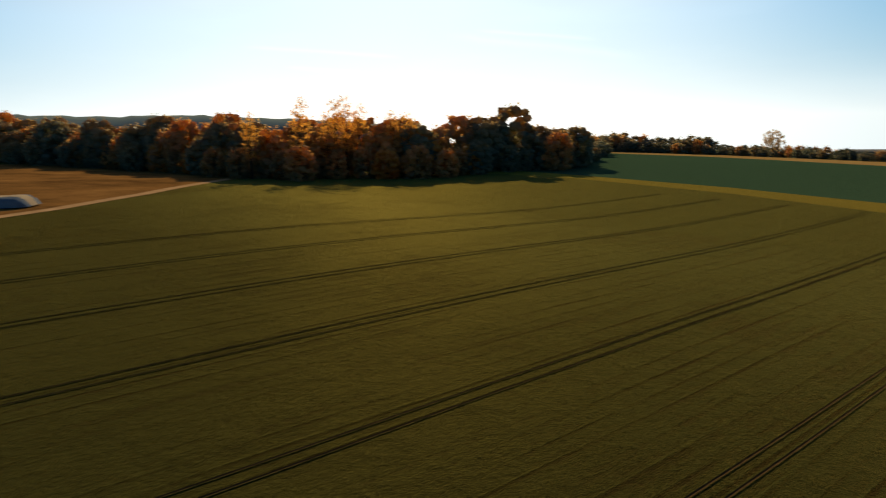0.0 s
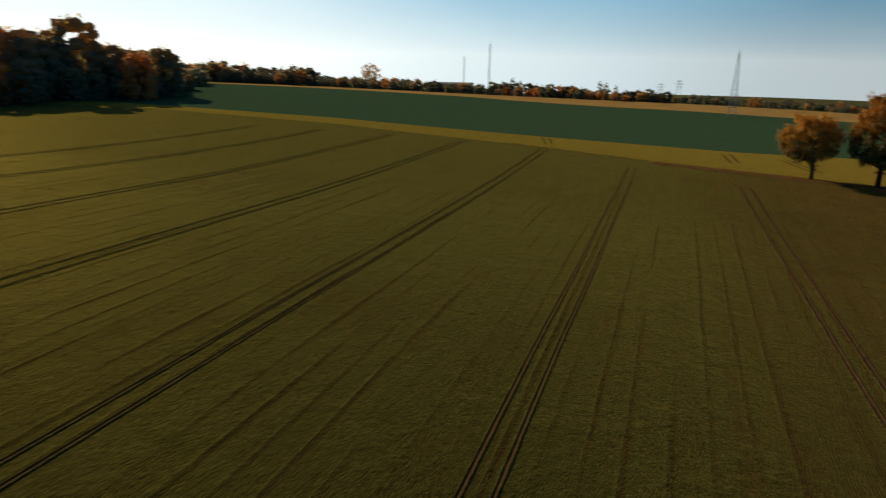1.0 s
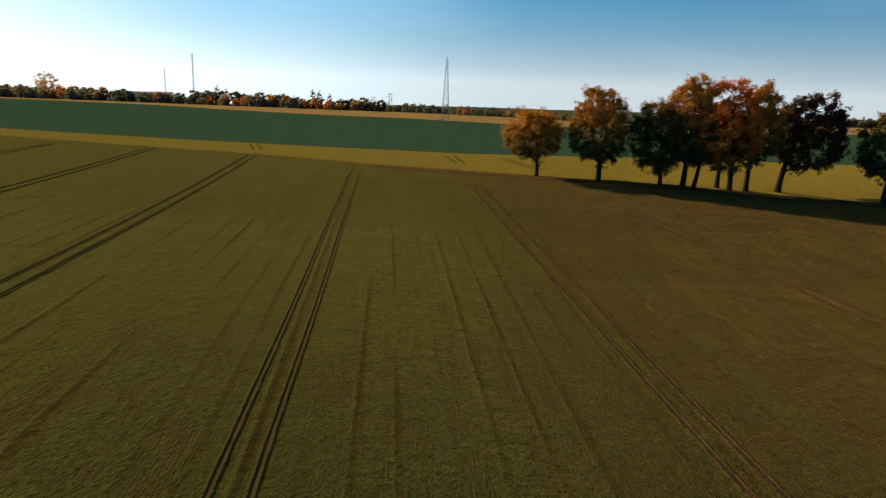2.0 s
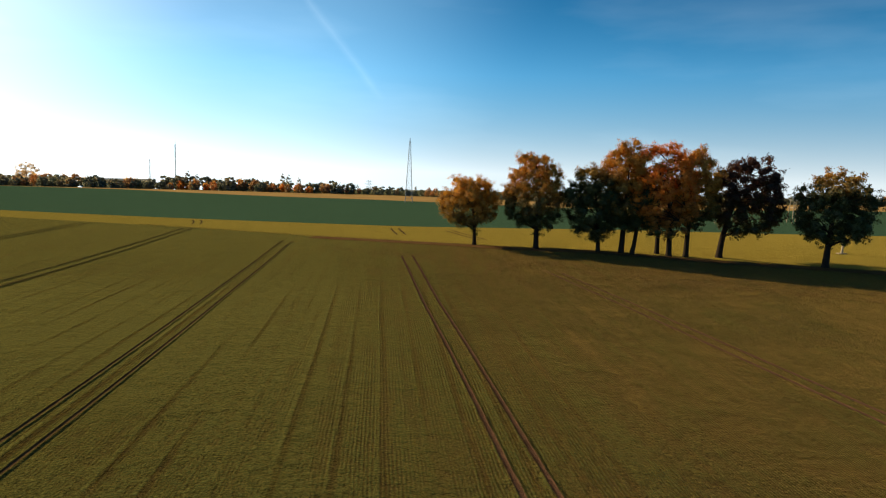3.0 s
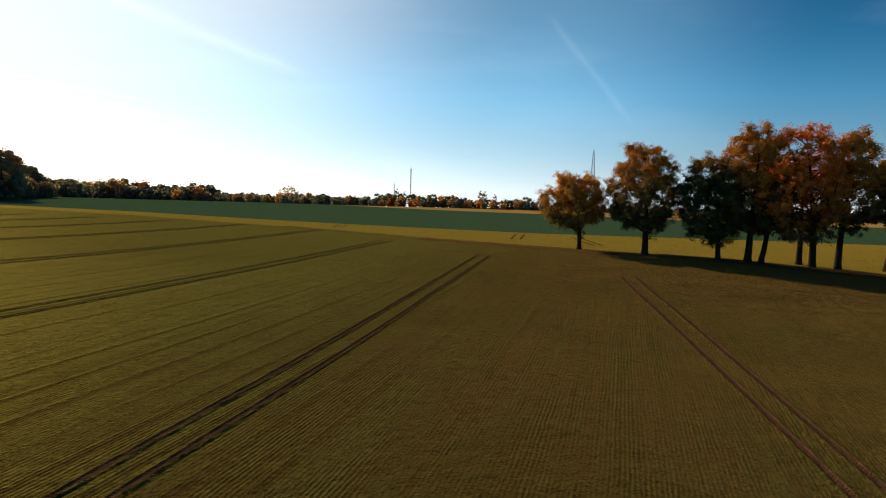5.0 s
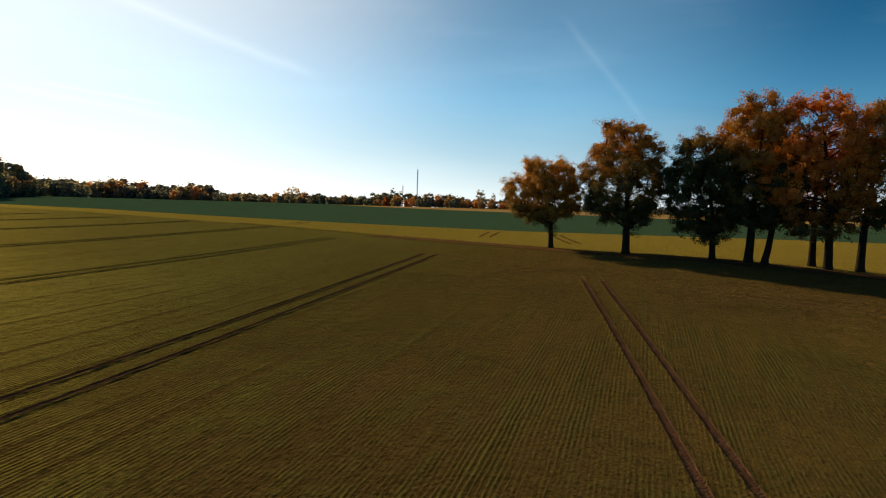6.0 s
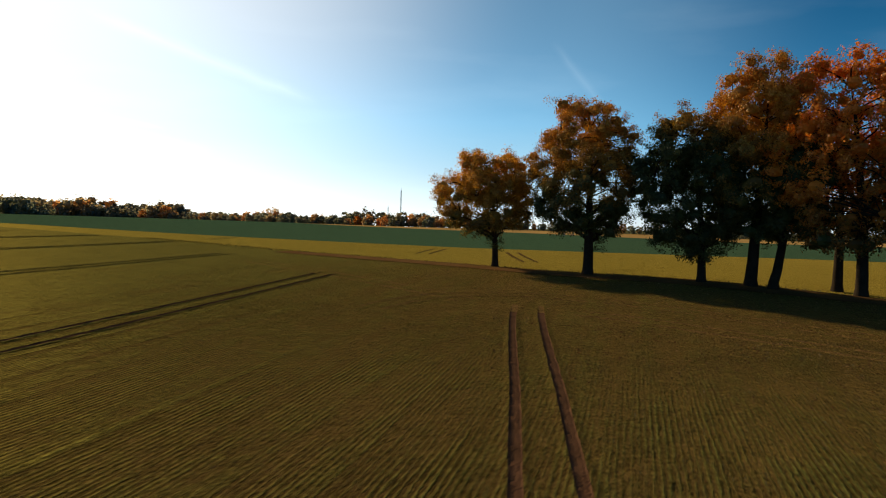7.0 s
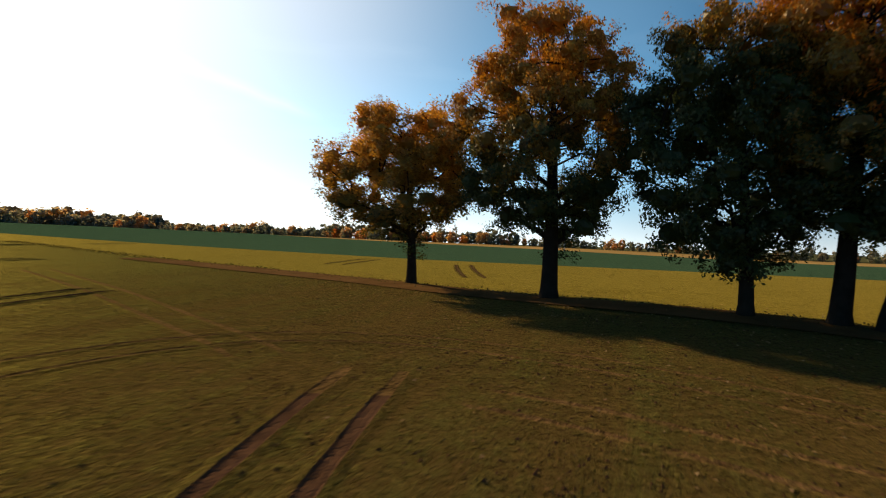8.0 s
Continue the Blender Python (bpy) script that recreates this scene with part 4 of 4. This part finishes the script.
# ---- masts ----
def lattice_mast(x, y, height, foot, head, label, name="radio_mast", bays=14, guys=True):
    ob = thing(name, (x, y, gz(x, y)), label, "mast", "radio masts")
    def half(z):
        return foot + (head - foot) * z / height
    for sx, sy in ((-1, -1), (1, -1), (1, 1), (-1, 1)):
        v, f = tubes([[(sx * half(z), sy * half(z), z, 0.13 if height > 30 else 0.085) for z in (0, height / 2, height)]], 5)
        part("leg", mesh_from("leg", v, f, (M_STEEL,)), None, ob)
    braces, thick = [], 0.08 if height > 30 else 0.04
    zs = np.linspace(0, height, bays + 1)
    for z0, z1 in zip(zs[:-1], zs[1:]):
        a, b = half(z0), half(z1)
        for (x0, y0), (x1, y1) in (((-1, -1), (1, -1)), ((1, -1), (1, 1)), ((1, 1), (-1, 1)), ((-1, 1), (-1, -1))):
            braces.append([(x0 * a, y0 * a, z0, thick), (x1 * b, y1 * b, z1, thick)])
            braces.append([(x0 * b, y0 * b, z1, thick), (x1 * b, y1 * b, z1, thick)])
    v, f = tubes(braces, 4)
    part("lattice", mesh_from("lattice", v, f, (M_STEEL,)), None, ob)
    v, f = tubes([[(0, 0, height, 0.16), (0, 0, height * 1.05, 0.10)]], 5)
    part("antenna", mesh_from("antenna", v, f, (M_STEEL,)), None, ob)
    return ob


lattice_mast(5.2, 235, 24.8, 1.5, 0.22, "tapering steel lattice mast behind the far field")
lattice_mast(-243, 784, 70, 0.55, 0.42, "tall slender steel radio mast on the horizon", bays=22)
lattice_mast(-360, 1060, 75, 0.65, 0.5, "slender steel radio mast with a head platform", bays=18)


# ---- buildings on the horizon ----
def shed(x, y, turn, size, label, windows=0, ridge_up=2.2):
    """A long gabled building with walls, roof and a row of windows."""
    w, d, h = size
    ob = thing("farm_building", (x, y, gz(x, y) - 0.1), label, "building", "far buildings", turn)
    bm = bmesh.new()
    box(bm, (w, d, h), (0, 0, h / 2))
    part("wall", bm, M_WALL, ob)
    bm = bmesh.new()
    a = [bm.verts.new(p) for p in ((-w / 2 - 0.6, -d / 2 - 0.5, h), (-w / 2 - 0.6, d / 2 + 0.5, h), (-w / 2 - 0.6, 0, h + ridge_up))]
    b = [bm.verts.new(p) for p in ((w / 2 + 0.6, -d / 2 - 0.5, h), (w / 2 + 0.6, d / 2 + 0.5, h), (w / 2 + 0.6, 0, h + ridge_up))]
    bm.faces.new(a)
    bm.faces.new(b[::-1])
    for i, j in ((0, 1), (1, 2), (2, 0)):
        bm.faces.new((a[i], b[i], b[j], a[j]))
    bmesh.ops.recalc_face_normals(bm, faces=bm.faces)
    part("roof", bm, M_ROOF, ob)
    for k in range(windows):
        bm = bmesh.new()
        box(bm, (w / windows * 0.45, 0.12, h * 0.3), (-w / 2 + (k + 0.5) * w / windows, -d / 2 - 0.05, h * 0.62))
        part("window", bm, M_GLASS, ob)
    return ob


shed(-178, 428, 22, (33, 12, 5.4), "long low farm building with a grey roof", 0, 1.2)
shed(-217, 428, 24, (16, 9, 6.0), "grey flat-roofed building half hidden by trees", 4, 0.8)


# ---- silage clamp beside the track ----
def clamp(x, y, turn, length, width, height):
    """A long mound under sheeting, sanded along the top."""
    ob = thing("silage_clamp", (x, y, gz(x, y)), "long grey-blue sheeted silage clamp with a sandy top", "silage clamp", turn=turn)
    n, c = 40, 15
    u, a = np.linspace(-1, 1, n), np.linspace(0, math.pi, c)
    end = np.clip((1 - np.abs(u)) * 9, 0, 1) ** 0.5
    bump = np.array([[1 + 0.10 * noise.noise((i * 0.35, j * 0.6, 2)) for j in range(c)] for i in range(n)])
    v = np.stack([np.broadcast_to((u * length / 2)[:, None], (n, c)), np.cos(a)[None] * width / 2 * (0.75 + 0.25 * end)[:, None] * bump, np.sin(a)[None] ** 0.38 * height * end[:, None] * bump - 0.05], -1)
    i = (np.arange(n - 1)[:, None] * c + np.arange(c - 1)[None]).reshape(-1)
    f = np.stack([i, i + 1, i + 1 + c, i + c], -1)
    top = np.isin(i % c, (5, 6, 7, 8))
    part("sheeting", mesh_from("sheeting", v.reshape(-1, 3), f[~top], (M_SHEET,), None, True), None, ob)
    part("sand_cover", mesh_from("sand_cover", v.reshape(-1, 3), f[top], (M_SAND,), None, True), None, ob)
    return ob


clamp(-239, -92, 57, 58, 12, 2.9)


# ---- raised hide and posts beyond the oaks ----
M_PALE_WOOD = mottled("weathered_wood", (0.30, 0.24, 0.16), (0.48, 0.40, 0.29), 0.8, fine=10)


def raised_hide(x, y):
    ob = thing("raised_hide", (x, y, gz(x, y)), "pale wooden raised hide on four legs in the grass", "hide")
    for sx, sy in ((-1, -1), (1, -1), (1, 1), (-1, 1)):
        v, f = tubes([[(sx * 1.3, sy * 1.3, -0.2, 0.12), (sx * 0.8, sy * 0.8, 6.2, 0.10)]], 6)
        part("leg", mesh_from("leg", v, f, (M_PALE_WOOD,)), None, ob)
    for z in (1.6, 3.2):
        bm = bmesh.new()
        box(bm, (2.3, 0.10, 0.12), (0, -1.1, z))
        part("brace", bm, M_PALE_WOOD, ob)
    bm = bmesh.new()
    box(bm, (2.0, 2.0, 0.14), (0, 0, 4.2))
    part("platform", bm, M_PALE_WOOD, ob)
    bm = bmesh.new()
    box(bm, (2.2, 2.2, 0.12), (0, 0, 6.3))
    part("roof", bm, M_ROOF, ob)
    for k in range(9):
        bm = bmesh.new()
        box(bm, (0.5, 0.06, 0.06), (0.0, -1.45, 0.4 + 0.42 * k))
        part("rung", bm, M_PALE_WOOD, ob)
    return ob


raised_hide(106, 132)

post = thing("marker_post", (79.6, 75.4, gz(79.6, 75.4)), "leaning pale wooden post in the grass behind the oaks", "post")
v, f = tubes([[(0, 0, -0.3, 0.22), (0.25, 0, 2.0, 0.20), (0.5, 0, 4.3, 0.17)]], 8)
part("stake", mesh_from("stake", v, f, (M_PALE_WOOD,)), None, post)
bm = bmesh.new()
box(bm, (1.6, 0.9, 0.16), (0, 0, 0.06))
part("base_board", bm, M_PALE_WOOD, post)


# ---- pylons on the horizon ----
def pylon(x, y, height, turn):
    ob = thing("electricity_pylon", (x, y, gz(x, y)), "grey steel electricity pylon on the horizon", "pylon", "electricity pylons", turn)
    def half(z):
        return 0.9 + 3.0 * max(0, 1 - z / (height * 0.7))
    for sx, sy in ((-1, -1), (1, -1), (1, 1), (-1, 1)):
        v, f = tubes([[(sx * half(z), sy * half(z), z, 0.10) for z in (0, height * 0.35, height * 0.7, height)]], 5)
        part("leg", mesh_from("leg", v, f, (M_STEEL,)), None, ob)
    for z, reach in ((height * 0.66, 3.8), (height * 0.80, 4.8), (height * 0.93, 3.3)):
        v, f = tubes([[(-reach, 0, z + 0.4, 0.06), (0, 0, z, 0.14), (reach, 0, z + 0.4, 0.06)], [(-reach, 0, z + 0.4, 0.05), (0, 0, z + 1.2, 0.09), (reach, 0, z + 0.4, 0.05)]], 5)
        part("crossarm", mesh_from("crossarm", v, f, (M_STEEL,)), None, ob)
    return ob


pylon(-16, 640, 20, 12)
pylon(-34, 700, 20, 12)


# ---- crop and litter ----
def clear_of_ruts(x, y):
    b = -0.11 - 0.0379 * y
    c = np.interp(y, LUG_Y, LUG_X)
    ok = np.ones(len(x), bool)
    for mid in (-24.4 + 0 * y, b, c):
        d = np.abs(np.abs(x - mid) - 0.9)
        ok &= d > 0.27
    return ok


def scatter(name, x, y, rise, wide, mat, label, category, seed, flat=False):
    """Single blades or leaves set one by one on the ground, joined."""
    g = np.random.default_rng(seed)
    n = len(x)
    z = ground_z(x, y)
    a = g.random(n) * 2 * math.pi
    w = wide * (0.5 + g.random(n))
    h = rise * (0.5 + g.random(n))
    dx, dy = np.cos(a) * w / 2, np.sin(a) * w / 2
    if flat:
        lx, ly = -np.sin(a) * w * 0.4, np.cos(a) * w * 0.4
        v = np.stack([np.stack([x - dx, y - dy, z + 0.02 + 0 * x], -1), np.stack([x + lx, y + ly, z + 0.02 + h], -1), np.stack([x + dx, y + dy, z + 0.03 + 0 * x], -1), np.stack([x - lx, y - ly, z + 0.02 + h * 0.4], -1)], 1)
    else:
        tx, ty = g.normal(0, 0.35, n) * h, g.normal(0, 0.35, n) * h
        v = np.stack([np.stack([x - dx, y - dy, z - 0.01], -1), np.stack([x + dx, y + dy, z - 0.01], -1), np.stack([x + tx + dx * 0.9, y + ty + dy * 0.9, z + h * 0.9], -1), np.stack([x + tx - dx * 0.7, y + ty - dy * 0.7, z + h], -1)], 1)
    ob = new(name, mesh_from(name, v.reshape(-1, 3), np.arange(4 * n).reshape(-1, 4), (mat,)))
    return tagged(ob, label, category, kind="stuff")


g = np.random.default_rng(5)
rows_x = np.arange(-2, 46, 0.16)
px, py = [], []
for k, x0 in enumerate(rows_x):
    ys = np.arange(16, 50, 0.16)
    ys = ys + g.uniform(-0.10, 0.10, len(ys))
    px.append(x0 + 0.35 * np.sin(ys * 0.03) + g.normal(0, 0.03, len(ys)))
    py.append(ys)
px, py = np.concatenate(px), np.concatenate(py)
n = 36000
hx, hy = g.uniform(-14, 60, n), g.uniform(42, 84, n)
px, py = np.concatenate([px, hx]), np.concatenate([py, hy])
thick = np.array([noise.noise((a * 0.16, b * 0.07, 4.0)) + 0.9 * noise.noise((a * 0.9, b * 0.8, 9.0)) for a, b in zip(px, py)])
keep = (py < border_near(px) - 1.0) & clear_of_ruts(px, py) & (g.random(len(px)) < 0.55 + 0.9 * thick)
scatter("crop_seedling", px[keep], py[keep], 0.030, 0.05, M_SEED, "young winter crop seedlings in thin rows and rough clumps", "crop", 6)
# loose clods turned up on the headland
n = 14000
cx, cy = g.uniform(-6, 52, n), g.uniform(36, 70, n)
lump = np.array([noise.noise((a * 0.25, b * 0.3, 7.0)) for a, b in zip(cx, cy)])
keep = (lump + g.uniform(-0.25, 0.25, n) > 0.0) & (cy < border_near(cx) - 2) & (g.random(n) < smooth(8, 26, cx))
cx, cy = cx[keep], cy[keep]
n = len(cx)
size = 0.018 + 0.045 * g.random(n) ** 2
base = np.array([(1, 0, 0), (0, 1, 0), (-1, 0, 0), (0, -1, 0), (0, 0, 0.9), (0, 0, -0.5)], float)
jag = 1 + g.uniform(-0.35, 0.35, (n, 6, 1))
spin = g.random(n) * 6.28
rot = np.stack([np.stack([np.cos(spin), -np.sin(spin), 0 * spin], -1), np.stack([np.sin(spin), np.cos(spin), 0 * spin], -1), np.stack([0 * spin, 0 * spin, 1 + 0 * spin], -1)], 1)
cv = np.einsum("nij,nkj->nki", rot, base[None] * jag * size[:, None, None]) + np.stack([cx, cy, ground_z(cx, cy) + size * 0.2], -1)[:, None]
tri = np.array([(0, 1, 4), (1, 2, 4), (2, 3, 4), (3, 0, 4), (1, 0, 5), (2, 1, 5), (3, 2, 5), (0, 3, 5)])
clods = new("soil_clods", mesh_from("soil_clods", cv.reshape(-1, 3), (tri[None] + 6 * np.arange(n)[:, None, None]).reshape(-1, 3), (M_CLOD,)))
tagged(clods, "loose brown clods of soil on the headland", "soil", kind="stuff")

# tufts of grass along the border and under the oaks, and fallen leaves
n = 6000
tx = g.uniform(-60, 100, n)
ty = border_near(tx) + g.normal(0.6, 0.9, n)
scatter("verge_grass", tx, ty, 0.06, 0.10, M_SEED, "rough tufts of grass along the field border", "grass", 8)
n = 2600
lx = g.uniform(4, 80, n)
ly = border_near(lx) + g.normal(-4.0, 6.5, n)
# a few have blown out over the headland
lx = np.concatenate([lx, g.normal(31, 7.5, 420)])
ly = np.concatenate([ly, g.normal(52, 6.0, 420)])
M_LITTER = leaf_material("fallen_leaves", ((0.14, 0.06, 0.015), (0.26, 0.11, 0.02)), ((0.30, 0.17, 0.05), (0.62, 0.44, 0.22)), 1.0, 3.0, 0.2)
scatter("leaf_litter", lx, ly, 0.04, 0.12, M_LITTER, "fallen orange and pale leaves scattered under the oaks", "leaves", 9, flat=True)
